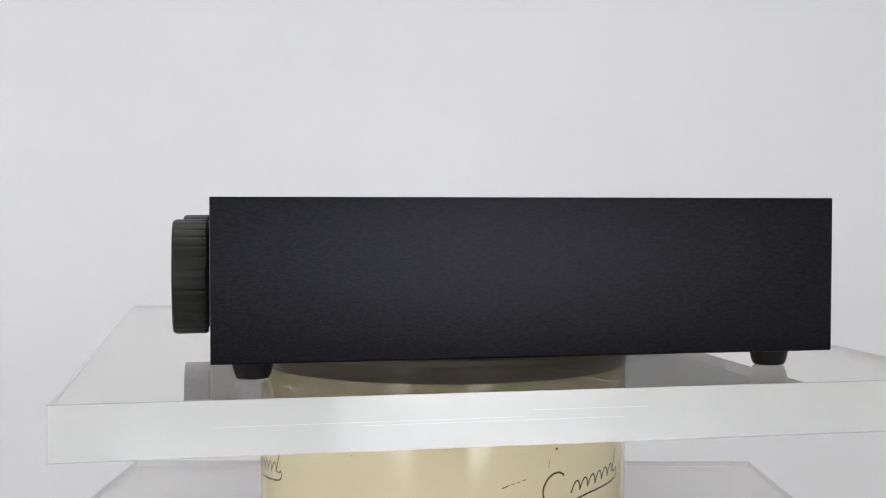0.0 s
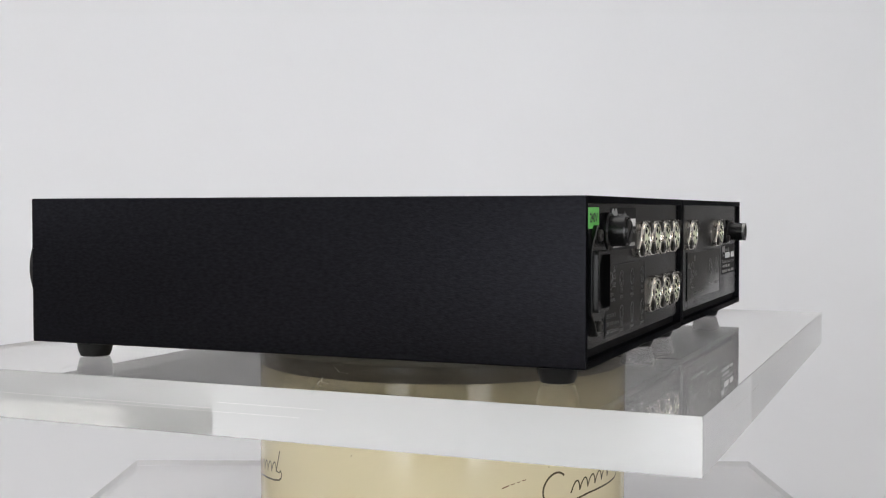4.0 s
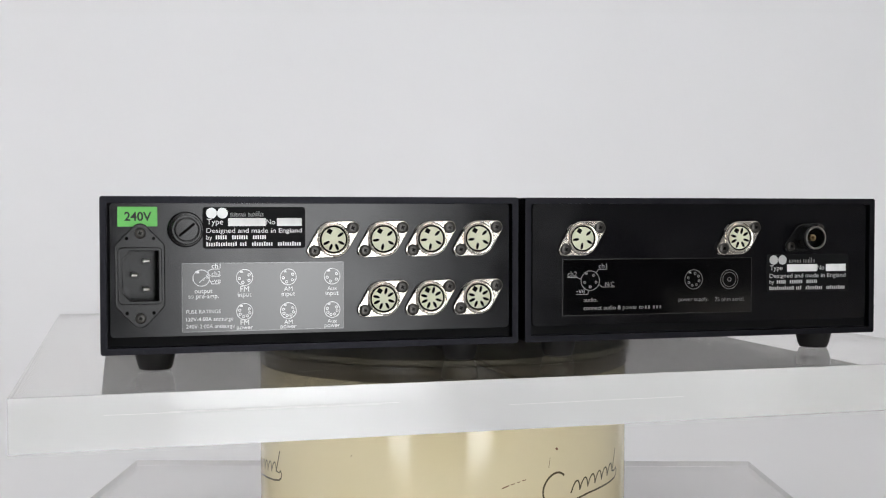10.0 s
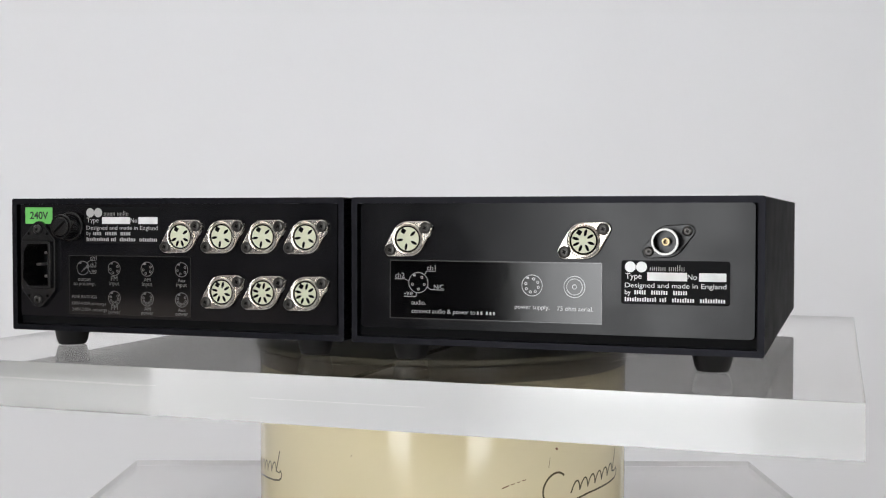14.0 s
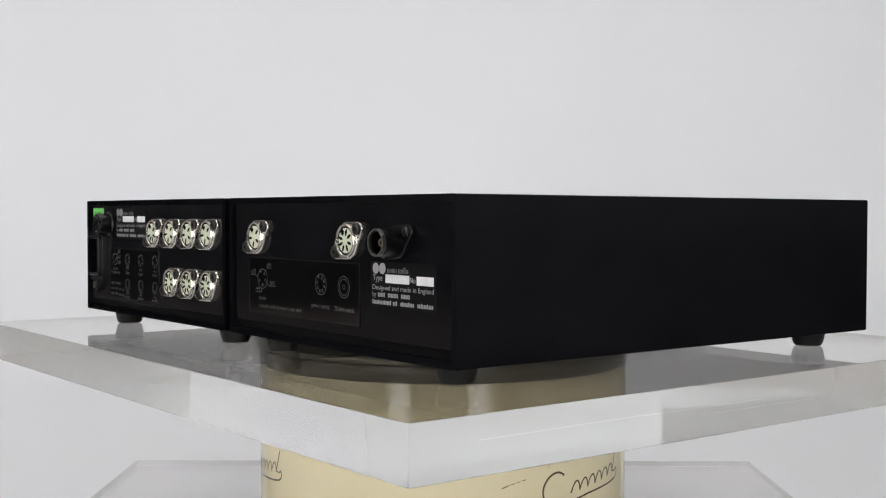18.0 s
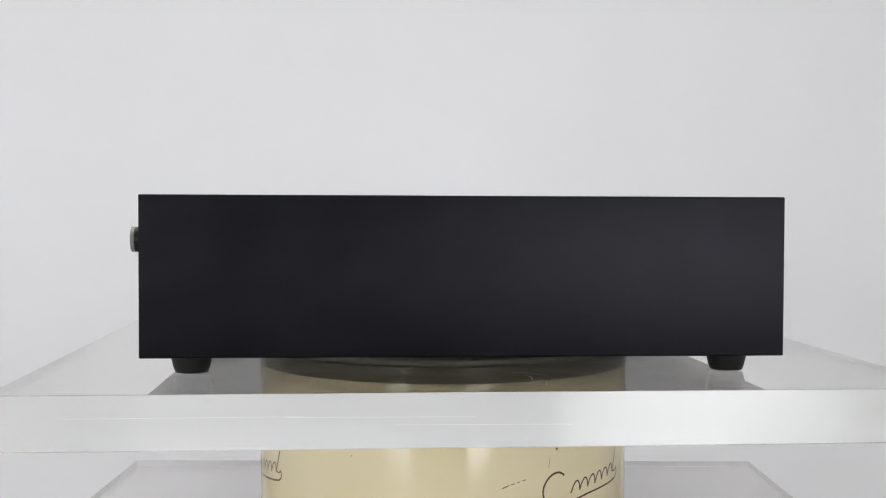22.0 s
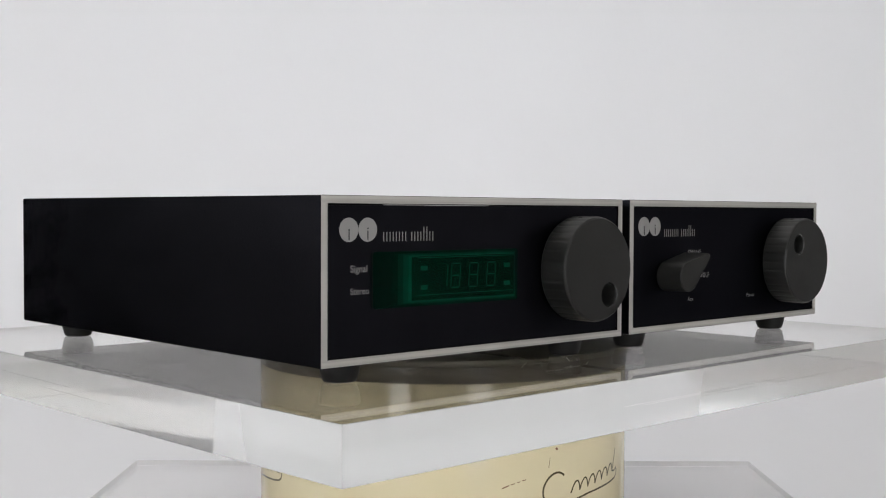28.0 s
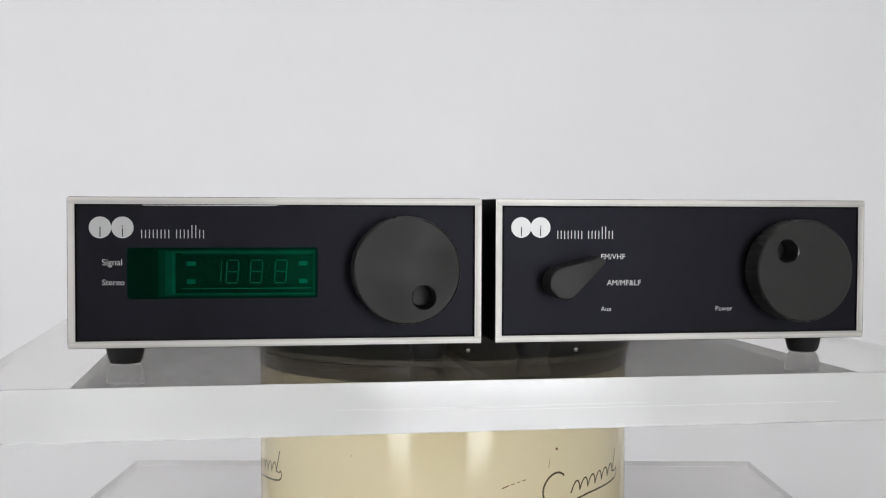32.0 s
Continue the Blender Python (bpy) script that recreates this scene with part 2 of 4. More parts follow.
def holed_plate(bm, outer, inner, y0, y1, bevel=0.0):
    """A plate from y0 to y1 with a hole through it; the outlines may differ in their number of points."""
    loops = []
    for pts in (outer, inner):
        n = len(pts)
        a, b = [bm.verts.new((x, y0, z)) for x, z in pts], [bm.verts.new((x, y1, z)) for x, z in pts]
        for k in range(n):
            bm.faces.new((a[k], a[(k + 1) % n], b[(k + 1) % n], b[k]))
        loops.append((a, b))
    for i in (0, 1):
        edges = [e for e in bm.edges if len(e.link_faces) == 1 and all(abs(v.co.y - (y0, y1)[i]) < 1e-7 for v in e.verts)]
        bmesh.ops.triangle_fill(bm, edges=edges, use_beauty=True)
    if bevel:
        bm.normal_update()
        rim = [e for e in bm.edges if all(abs(v.co.y - y1) < 1e-7 for v in e.verts) and len(e.link_faces) == 2 and e.calc_face_angle(0) > 0.8]
        bmesh.ops.bevel(bm, geom=rim, offset=bevel, segments=2, affect="EDGES", profile=0.5)
    return bm


def frame_ring(bm, outer, inner, y0, y1):
    """A ring between two outlines with the same number of points, from y0 to y1."""
    n = len(outer)
    loops = [[bm.verts.new((x, y, z)) for x, z in pts] for pts, y in ((outer, y0), (outer, y1), (inner, y1), (inner, y0))]
    for a, b in zip(loops, loops[1:] + loops[:1]):
        for k in range(n):
            bm.faces.new((a[k], a[(k + 1) % n], b[(k + 1) % n], b[k]))
    return bm


def lathe_y(bm, profile, steps=48, cx=0.0, cz=0.0):
    """Turns a profile of (r, y) about the y axis, closed where r is 0."""
    rings = []
    for r, y in profile:
        if r == 0:
            rings.append([bm.verts.new((cx, y, cz))])
        else:
            rings.append([bm.verts.new((cx + r * math.cos(2 * math.pi * k / steps), y, cz + r * math.sin(2 * math.pi * k / steps))) for k in range(steps)])
    for a, b in zip(rings, rings[1:]):
        for k in range(steps):
            j = (k + 1) % steps
            if len(a) == 1:
                bm.faces.new((a[0], b[j], b[k]))
            elif len(b) == 1:
                bm.faces.new((a[k], a[j], b[0]))
            else:
                bm.faces.new((a[k], a[j], b[j], b[k]))
    return bm


def lathe_z(bm, profile, steps=48):
    lathe_y(bm, profile, steps)
    for v in bm.verts:
        v.co = Vector((v.co.x, -v.co.z, v.co.y))
    return bm


FRONT_FACE = Matrix.Rotation(radians(90), 4, "X")
REAR_FACE = Matrix.Rotation(radians(180), 4, "Z") @ FRONT_FACE


def lettering(parent, body, x, z, y, width, face, mat, height=None, align="left", bold=0.0):
    """Flat raised letters of a true width at x (their left end or middle, as read) and base line z on a face at y."""
    curve = bpy.data.curves.new("lettering", "FONT")
    curve.body, curve.size, curve.extrude, curve.offset = body, 1.0, 0.0, bold
    ob = new("lettering", curve)
    graph = bpy.context.evaluated_depsgraph_get()
    me = bpy.data.meshes.new_from_object(ob.evaluated_get(graph))
    bpy.data.objects.remove(ob)
    bpy.data.curves.remove(curve)
    xs, ys = [v.co.x for v in me.vertices], [v.co.y for v in me.vertices]
    k = width / (max(xs) - min(xs))
    ky = k if height is None else height / max(ys)
    shift = min(xs) if align == "left" else (min(xs) + max(xs)) / 2
    for v in me.vertices:
        v.co = Vector(((v.co.x - shift) * k, v.co.y * ky, 0.0))
    me.materials.append(mat)
    ob = new("lettering", me)
    ob.parent, ob.matrix_basis = parent, Matrix.Translation((x, y, z)) @ face
    return ob


def bars(parent, name, rects, y, mat, label=""):
    """Thin plain bars (x0, z0, x1, z1) on a face at y, each a part of its own."""
    for x0, z0, x1, z1 in rects:
        bm = bmesh.new()
        box(bm, (min(x0, x1), y - 0.00006, min(z0, z1)), (max(x0, x1), y + 0.00006, max(z0, z1)))
        part(name, bm, mat, parent, label, smooth=False)


def stroke(bm, pts, w, y):
    """A flat line of width w through points (x, z) at y."""
    for (x0, z0), (x1, z1) in zip(pts, pts[1:]):
        d = math.hypot(x1 - x0, z1 - z0)
        nx, nz = -(z1 - z0) / d * w / 2, (x1 - x0) / d * w / 2
        bm.faces.new([bm.verts.new(p) for p in ((x0 + nx, y, z0 + nz), (x1 + nx, y, z1 + nz), (x1 - nx, y, z1 - nz), (x0 - nx, y, z0 - nz))])


def flat_ring(bm, cx, cz, r0, r1, y, steps=28):
    a = [bm.verts.new((x, y, z)) for x, z in circle(r0, steps, cx, cz)]
    b = [bm.verts.new((x, y, z)) for x, z in circle(r1, steps, cx, cz)]
    for k in range(steps):
        j = (k + 1) % steps
        bm.faces.new((a[k], a[j], b[j], b[k]))


def thing(name, m, label, category, group=""):
    ob = new(name)
    ob.empty_display_size = 0.02
    ob.matrix_basis = m
    return tagged(ob, label, category, group)


# ---- room, backdrop and table ----
def wall(name, lo, hi, mat):
    bm = bmesh.new()
    box(bm, lo, hi)
    return tagged(part(name, bm, mat, smooth=False), kind="structure")


SOUTH, NORTH, SIDE = -3.0, 2.2, 2.6
WINDOWS = ((-2.02, -0.97), (0.74, 1.78))   # x spans of the two tall windows behind the camera
WINDOW_LOW, WINDOW_HIGH = -0.9, 1.35
BAND_LOW, BAND_HIGH = -0.19, 0.14
WEST_FILL = (-0.95, -0.1, 0.37, 1.2)
EAST_FILL = (-1.1, 1.8, 0.27, 1.2)
wall("floor", (-SIDE, SOUTH, ROOM_FLOOR - 0.1), (SIDE, NORTH, ROOM_FLOOR), WOOD)
wall("ceiling", (-SIDE, SOUTH, ROOM_TOP), (SIDE, NORTH, ROOM_TOP + 0.1), CEILING)
wall("wall_north", (-SIDE, NORTH, ROOM_FLOOR), (SIDE, NORTH + 0.1, ROOM_TOP), WALL)
# side walls in three courses: plain below, a dark band at sitting height, white above
for side, x0, x1, low_paint in (("west", -SIDE - 0.1, -SIDE, BROWN_WALL), ("east", SIDE, SIDE + 0.1, CREAM_WALL)):
    wall("wall_%s_low" % side, (x0, SOUTH, ROOM_FLOOR), (x1, NORTH, BAND_LOW), low_paint)
    # Unseen dark band, placed to keep reflections in panels and display dark.
    wall("wall_%s_band" % side, (x0, SOUTH, BAND_LOW), (x1, NORTH, BAND_HIGH), DARK_WALL)


def build_south_wall():
    """The wall behind the camera with two tall window openings."""
    bm = bmesh.new()
    y0, y1 = SOUTH - 0.16, SOUTH
    edges = [-SIDE, *WINDOWS[0], *WINDOWS[1], SIDE]
    for a, b in zip(edges[0::2], edges[1::2]):
        box(bm, (a, y0, ROOM_FLOOR), (b, y1, ROOM_TOP))
    for a, b in WINDOWS:
        box(bm, (a, y0, ROOM_FLOOR), (b, y1, WINDOW_LOW))
        box(bm, (a, y0, WINDOW_HIGH), (b, y1, ROOM_TOP))
    tagged(part("wall_south", bm, DARK_WALL, smooth=False), kind="structure")
    for k, (a, b) in enumerate(WINDOWS):
        frame_ob = new("window_%d" % (k + 1))
        frame_ob.matrix_basis = pose((a + b) / 2, SOUTH - 0.1, WINDOW_LOW)
        tagged(frame_ob, "tall white-framed window with bright daylight behind it", kind="structure")
        w, h = b - a, WINDOW_HIGH - WINDOW_LOW
        bm = bmesh.new()
        frame_ring(bm, [(x, z + h / 2) for x, z in round_rect(w, h, 0.001, 1)], [(x, z + h / 2) for x, z in round_rect(w - 0.09, h - 0.09, 0.001, 1)], -0.03, 0.03)
        part("window_frame", bm, FRAME_PAINT, frame_ob, smooth=False)
        bm = bmesh.new()
        box(bm, (-w / 2 - 0.03, 0.03, -0.02), (w / 2 + 0.03, 0.16, 0.0), 0.004)
        part("window_sill", bm, FRAME_PAINT, frame_ob)
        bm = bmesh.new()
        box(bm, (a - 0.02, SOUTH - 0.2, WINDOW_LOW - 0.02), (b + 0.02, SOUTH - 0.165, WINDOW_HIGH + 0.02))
        tagged(part("backdrop", bm, PEAKED_GLOW, smooth=False), "bright sky outside the window with a painted central glow", kind="structure")


build_south_wall()


def build_fill_window(name, side, span, glow, window_name, label, outside_label):
    """An upper side wall with a wide high window added for light; side is -1 for west and 1 for east."""
    y0, y1, z0, z1 = span
    near, far = side * SIDE, side * (SIDE + 0.1)
    bm = bmesh.new()
    for lo, hi in (((SOUTH, BAND_HIGH), (y0, ROOM_TOP)), ((y1, BAND_HIGH), (NORTH, ROOM_TOP)), ((y0, BAND_HIGH), (y1, z0)), ((y0, z1), (y1, ROOM_TOP))):
        box(bm, (min(near, far), lo[0], lo[1]), (max(near, far), hi[0], hi[1]))
    tagged(part(name, bm, WHITE_WALL, smooth=False), kind="structure")
    frame_ob = new(window_name)
    frame_ob.matrix_basis = pose(side * (SIDE + 0.06), (y0 + y1) / 2, z0, 0, 0, 90)
    tagged(frame_ob, label, kind="structure")
    w, h = y1 - y0, z1 - z0
    bm = bmesh.new()
    frame_ring(bm, [(x, z + h / 2) for x, z in round_rect(w, h, 0.001, 1)], [(x, z + h / 2) for x, z in round_rect(w - 0.07, h - 0.07, 0.001, 1)], -0.03, 0.03)
    part("window_frame", bm, FRAME_PAINT, frame_ob, smooth=False)
    bm = bmesh.new()
    box(bm, (side * (SIDE + 0.1225) - 0.0175, y0 - 0.02, z0 - 0.02), (side * (SIDE + 0.1225) + 0.0175, y1 + 0.02, z1 + 0.02))
    tagged(part("backdrop", bm, glow, smooth=False), outside_label, kind="structure")


# Both side windows are out of view, added as extra light sources.
build_fill_window("wall_west_high", -1, WEST_FILL, BRIGHT_FILL, "window_3", "wide high window, unseen, added for bright light from the west", "bright glowing panel behind the added window")
build_fill_window("wall_east_high", 1, EAST_FILL, SOFT_FILL, "window_4", "wide high window, unseen, added for soft light from the east", "soft glowing panel behind the added window")


def build_backdrop():
    """A sheet of white paper that lies on the table and sweeps up behind it."""
    side = [(-0.5, 0.0), (0.55, 0.0)]
    side += [(0.55 + 0.55 * math.sin(radians(a)), 0.55 - 0.55 * math.cos(radians(a))) for a in range(5, 91, 5)]
    side += [(1.1, 1.85)]
    bm = bmesh.new()
    cols = [[bm.verts.new((x, y, TABLE_Z + z)) for y, z in side] for x in (-1.02, 0.76)]
    back = [[bm.verts.new((x, y + (0.002 if z > 0.3 else 0), TABLE_Z + z - 0.002)) for y, z in side] for x in (-1.02, 0.76)]
    for k in range(len(side) - 1):
        bm.faces.new((cols[0][k], cols[1][k], cols[1][k + 1], cols[0][k + 1]))
        bm.faces.new((back[0][k], back[0][k + 1], back[1][k + 1], back[1][k]))
        for i in (0, 1):
            bm.faces.new((cols[i][k], cols[i][k + 1], back[i][k + 1], back[i][k]))
    for k in (0, -1):
        bm.faces.new((cols[0][k], back[0][k], back[1][k], cols[1][k]))
    tagged(part("backdrop", bm, PAPER), "seamless white paper backdrop sweeping up behind the table", kind="structure")


def build_fill_sheet():
    """An unseen second sheet over the table's far end beside the backdrop, added to whiten the plate's edges."""
    bm = bmesh.new()
    box(bm, (0.763, -0.5, TABLE_Z - 0.002), (1.6, 1.02, TABLE_Z), 0.0002, 1)
    tagged(part("fill_sheet", bm, PAPER), "flat white sheet on the table's end, unseen, added to whiten the plate's edges", "paper")


def build_table():
    table = thing("display_table", pose(0, 0, ROOM_FLOOR), "plain grey table under the white backdrop paper", "table")
    top = TABLE_Z - ROOM_FLOOR - 0.002
    bm = bmesh.new()
    box(bm, (-0.95, -0.49, top - 0.03), (1.55, 1.0, top), 0.003)
    part("tabletop", bm, TABLE, table)
    for x in (-0.89, 1.49):
        for y in (-0.43, 0.94):
            bm = bmesh.new()
            box(bm, (x - 0.025, y - 0.025, 0), (x + 0.025, y + 0.025, top - 0.03), 0.003)
            part("leg", bm, METAL, table)


def build_ceiling_fill():
    # Unseen panel, added as fill to light the backdrop and table evenly.
    lamp = thing("ceiling_fill_panel", pose(-0.35, 0.1, ROOM_TOP), "flat white glowing panel, unseen, added as fill light", "ceiling light")
    bm = bmesh.new()
    box(bm, (-0.9, -0.6, -0.02), (0.9, 0.6, 0.0), 0.003)
    part("diffuser", bm, FILL_GLOW, lamp, "glowing white fill surface", at=pose(0, 0, -0.03))
    bm = bmesh.new()
    box(bm, (-0.93, -0.63, -0.03), (0.93, 0.63, 0.0), 0.003)
    part("tray", bm, CEILING, lamp)


build_backdrop()
build_fill_sheet()
build_table()
build_ceiling_fill()


# ---- stand: lower plate, tin, turntable disc, turning plate ----
def acrylic_block(name, w, d, h, label, face_mat, edge):
    bm = bmesh.new()
    box(bm, (-w / 2, -d / 2, -h), (w / 2, d / 2, 0), 0.0002, 1)
    ob = part(name, bm, face_mat, smooth=False)
    ob.data.materials.append(edge)
    ob.data.materials.append(ACRYLIC_LOW)
    for face in ob.data.polygons:
        face.material_index = 0 if face.normal.z > 0.9 else 2 if face.normal.z < -0.9 else 1
    ob.visible_shadow = False
    return tagged(ob, label, "acrylic plate")


def build_low_plate():
    ob = acrylic_block("acrylic_slab", 0.504, 0.42, LOW_TOP - TABLE_Z - 0.0006, "thick clear acrylic slab lying on white paper", ACRYLIC_LOW, ACRYLIC_DULL)
    ob.matrix_basis = pose(0.0, -0.012, LOW_TOP)


TIN_R = 0.1174


def on_tin(angle, z, lift=0.00015):
    """A point on the tin's wall; angle in degrees from the side that faces the camera, to the right."""
    q = radians(angle)
    return Vector(((TIN_R + lift) * math.sin(q), -(TIN_R + lift) * math.cos(q), z))


def ribbon_on_tin(bm, pts, w):
    """A flat painted stroke through (angle, z) points on the tin."""
    fine = []
    for (a0, z0), (a1, z1) in zip(pts, pts[1:]):
        n = max(1, int(abs(a1 - a0) / 1.5) + 1)
        fine += [(a0 + (a1 - a0) * k / n, z0 + (z1 - z0) * k / n) for k in range(n)]
    fine.append(pts[-1])
    rows = []
    for i, (a, z) in enumerate(fine):
        a0, z0 = fine[max(i - 1, 0)]
        a1, z1 = fine[min(i + 1, len(fine) - 1)]
        s = TIN_R * radians(1)
        dx, dz = (a1 - a0) * s, z1 - z0
        d = math.hypot(dx, dz) or 1
        nx, nz = -dz / d * w / 2, dx / d * w / 2
        rows.append((bm.verts.new(on_tin(a + nx / s, z + nz)), bm.verts.new(on_tin(a - nx / s, z - nz))))
    for (p, q), (r, t) in zip(rows, rows[1:]):
        bm.faces.new((p, q, t, r))


def script_mark(tin, a0, z0, slope):
    """A brand mark as plain slanting strokes with a swept underline; angles grow to the right."""
    bm = bmesh.new()
    s = 1 / (TIN_R * radians(1))

    def at(u, v):
        return a0 + u * s, z0 + v + slope * u
    big = [at(0.0090 + 0.0080 * math.cos(q) + 0.0012 * math.sin(q), 0.0062 + 0.0082 * math.sin(q)) for q in [radians(40 + 12 * k) for k in range(23)]]
    ribbon_on_tin(bm, big[:-2], 0.0012)
    # a running wave of rounded loops
    wave = [at(0.0215 + 0.0435 * k / 120 - 0.0011 * math.sin(2 * math.pi * 6 * k / 120), 0.0030 + 0.0029 * math.cos(2 * math.pi * 6 * k / 120 + 2.6)) for k in range(121)]
    ribbon_on_tin(bm, wave, 0.0010)
    ribbon_on_tin(bm, [at(0.0650, 0.0010), at(0.0668, 0.0048), at(0.0702, 0.0132)], 0.0010)
    ribbon_on_tin(bm, [at(0.0655, 0.0008), at(0.0690, 0.0001), at(0.0716, 0.0014)], 0.0009)
    ribbon_on_tin(bm, [at(0.0712, 0.0012), at(0.0724, -0.0006), at(0.0718, -0.0030), at(0.0692, -0.0044), at(0.0620, -0.0048), at(0.0371, -0.0040), at(0.0210, -0.0047)], 0.0011)
    return part("brand_mark", bm, SCRIPT, tin, "dark olive printed strokes", smooth=False)


def build_tin():
    tin = thing("round_tin", pose(0, 0, 0), "cream enamelled round tin with olive print and a few rust chips", "tin")
    top = PLATE_BOTTOM - 0.0042
    bm = bmesh.new()
    lathe_z(bm, [(0, LOW_TOP), (TIN_R - 0.001, LOW_TOP), (TIN_R, LOW_TOP + 0.001), (TIN_R, top - 0.0015), (TIN_R - 0.0008, top - 0.0003), (TIN_R - 0.002, top), (0, top)], 160)
    part("body", bm, PAINT, tin)
    bm = bmesh.new()
    lathe_z(bm, [(TIN_R - 0.002, -0.0352), (TIN_R + 0.0004, -0.0352), (TIN_R + 0.0005, -0.0348), (TIN_R + 0.0005, top - 0.0004), (TIN_R, top + 0.0001), (TIN_R - 0.002, top + 0.0001)], 160)
    part("rim_band", bm, BAND, tin, "dull olive-brown band under the turntable")
    bm = bmesh.new()
    script_mark(tin, 28.4, -0.0829, 0.109)
    script_mark(tin, -89.9, -0.0826, 0.109)
    script_mark(tin, 146.7, -0.0828, 0.109)
    for pts, w in (([(16.3, -0.0731), (18.4, -0.0716)], 0.0006), ([(18.9, -0.0713), (20.0, -0.0708)], 0.0004), ([(20.8, -0.0704), (21.6, -0.0700)], 0.0005), ([(22.2, -0.0697), (23.4, -0.0691)], 0.0004),
                   ([(33.2, -0.0531), (33.7, -0.0544)], 0.0012), ([(31.2, -0.058), (30.7, -0.064)], 0.0003), ([(-26.0, -0.056), (-25.8, -0.0565)], 0.0006), ([(30.8, -0.0310), (31.3, -0.0322)], 0.0022)):
        bm = bmesh.new()
        ribbon_on_tin(bm, pts, w)
        part("chip", bm, CHIP, tin, smooth=False)


def build_disc():
    disc = thing("turntable", turn(0.0), "dull worn metal turntable disc between the tin and the clear plate", "turntable")
    bm = bmesh.new()
    z1, z0 = PLATE_BOTTOM - 0.0004, PLATE_BOTTOM - 0.004
    lathe_z(bm, [(0, z0), (0.118, z0), (0.1195, z0 + 0.001), (0.1195, z1 - 0.0006), (0.119, z1), (0, z1)], 128)
    part("disc", bm, DISC, disc)
    return disc


PLATE_AT = pose(-0.0034, 0.0004, PLATE_TOP, 0, 0, -0.375)


def build_plate():
    ob = acrylic_block("acrylic_plate", PLATE_W, PLATE_D, PLATE_TOP - PLATE_BOTTOM, "thick clear acrylic plate with polished edges on a turntable", ACRYLIC, ACRYLIC_EDGE)
    ob.matrix_basis = turn(0.0) @ PLATE_AT
    for x, y in ((0.0014, -0.0987), (0.0637, -0.1021)):
        bm = bmesh.new()
        lathe_z(bm, [(0, 0.0001), (0.0011, 0.0001), (0.0012, 0.0006), (0.0007, 0.001), (0, 0.0011)], 12)
        part("white_fleck", bm, TAPE, ob, "small white fleck", at=pose(x, y, 0))
    # hairline scratches on the upper face and along the sawn edges
    rng = random.Random(5)
    h = PLATE_TOP - PLATE_BOTTOM
    for x, y, n in ((-0.091, -0.156, 4), (-0.056, -0.143, 4), (0.03, -0.15, 3), (0.11, -0.16, 3), (-0.13, 0.083, 4), (-0.03, 0.17, 5), (0.09, 0.15, 4), (0.2, 0.02, 3), (-0.21, -0.03, 3), (0.2, -0.12, 2)):
        for k in range(n):
            bm = bmesh.new()
            sx, sy, a, d = x + rng.uniform(-0.025, 0.025), y + rng.uniform(-0.012, 0.012), rng.uniform(-0.5, 0.9), rng.uniform(0.004, 0.02)
            stroke(bm, [(sx, sy), (sx + d * math.cos(a), sy + d * math.sin(a)), (sx + 1.5 * d * math.cos(a + 0.15), sy + 1.5 * d * math.sin(a + 0.15))], rng.uniform(0.00012, 0.0003), 0)
            for v in bm.verts:
                v.co = Vector((v.co.x, v.co.z, 0.00006))
            part("scratch", bm, SCRATCH, ob, smooth=False)
    for side in range(4):
        reach, far = (0.25, PLATE_D / 2 + 0.00015) if side % 2 == 0 else (0.21, PLATE_W / 2 + 0.00015)
        for k in range(3):
            bm = bmesh.new()
            x, d, z = rng.uniform(-0.9, 0.3) * reach, rng.uniform(0.25, 0.75) * reach, -h * rng.uniform(0.3, 0.6)
            stroke(bm, [(x, z), (x + d, z + rng.uniform(-0.0005, 0.0005))], 0.0001, -far)
            part("scratch", bm, SCRATCH, ob, smooth=False, at=pose(0, 0, 0, 0, 0, 90 * side))
    return ob


build_low_plate()
build_tin()
turntable = build_disc()
plate = build_plate()


# ---- parts of the two units; x to the right seen from the front, y from front to rear ----
def zz(z):
    return z - PLATE_TOP


def build_foot(unit, x, y, template=[]):
    if not template:
        bm = bmesh.new()
        h = CASE_LOW
        lathe_z(bm, [(0, 0.0002), (0.0066, 0.0002), (0.0078, 0.0006), (0.0088, 0.003), (0.0098, 0.0075), (0.0099, h), (0, h)], 36)
        template.append(part("foot", bm, RUBBER, unit, at=pose(x, y, 0)))
        return template[0]
    return copy_part(template[0], pose(x, y, 0), unit)


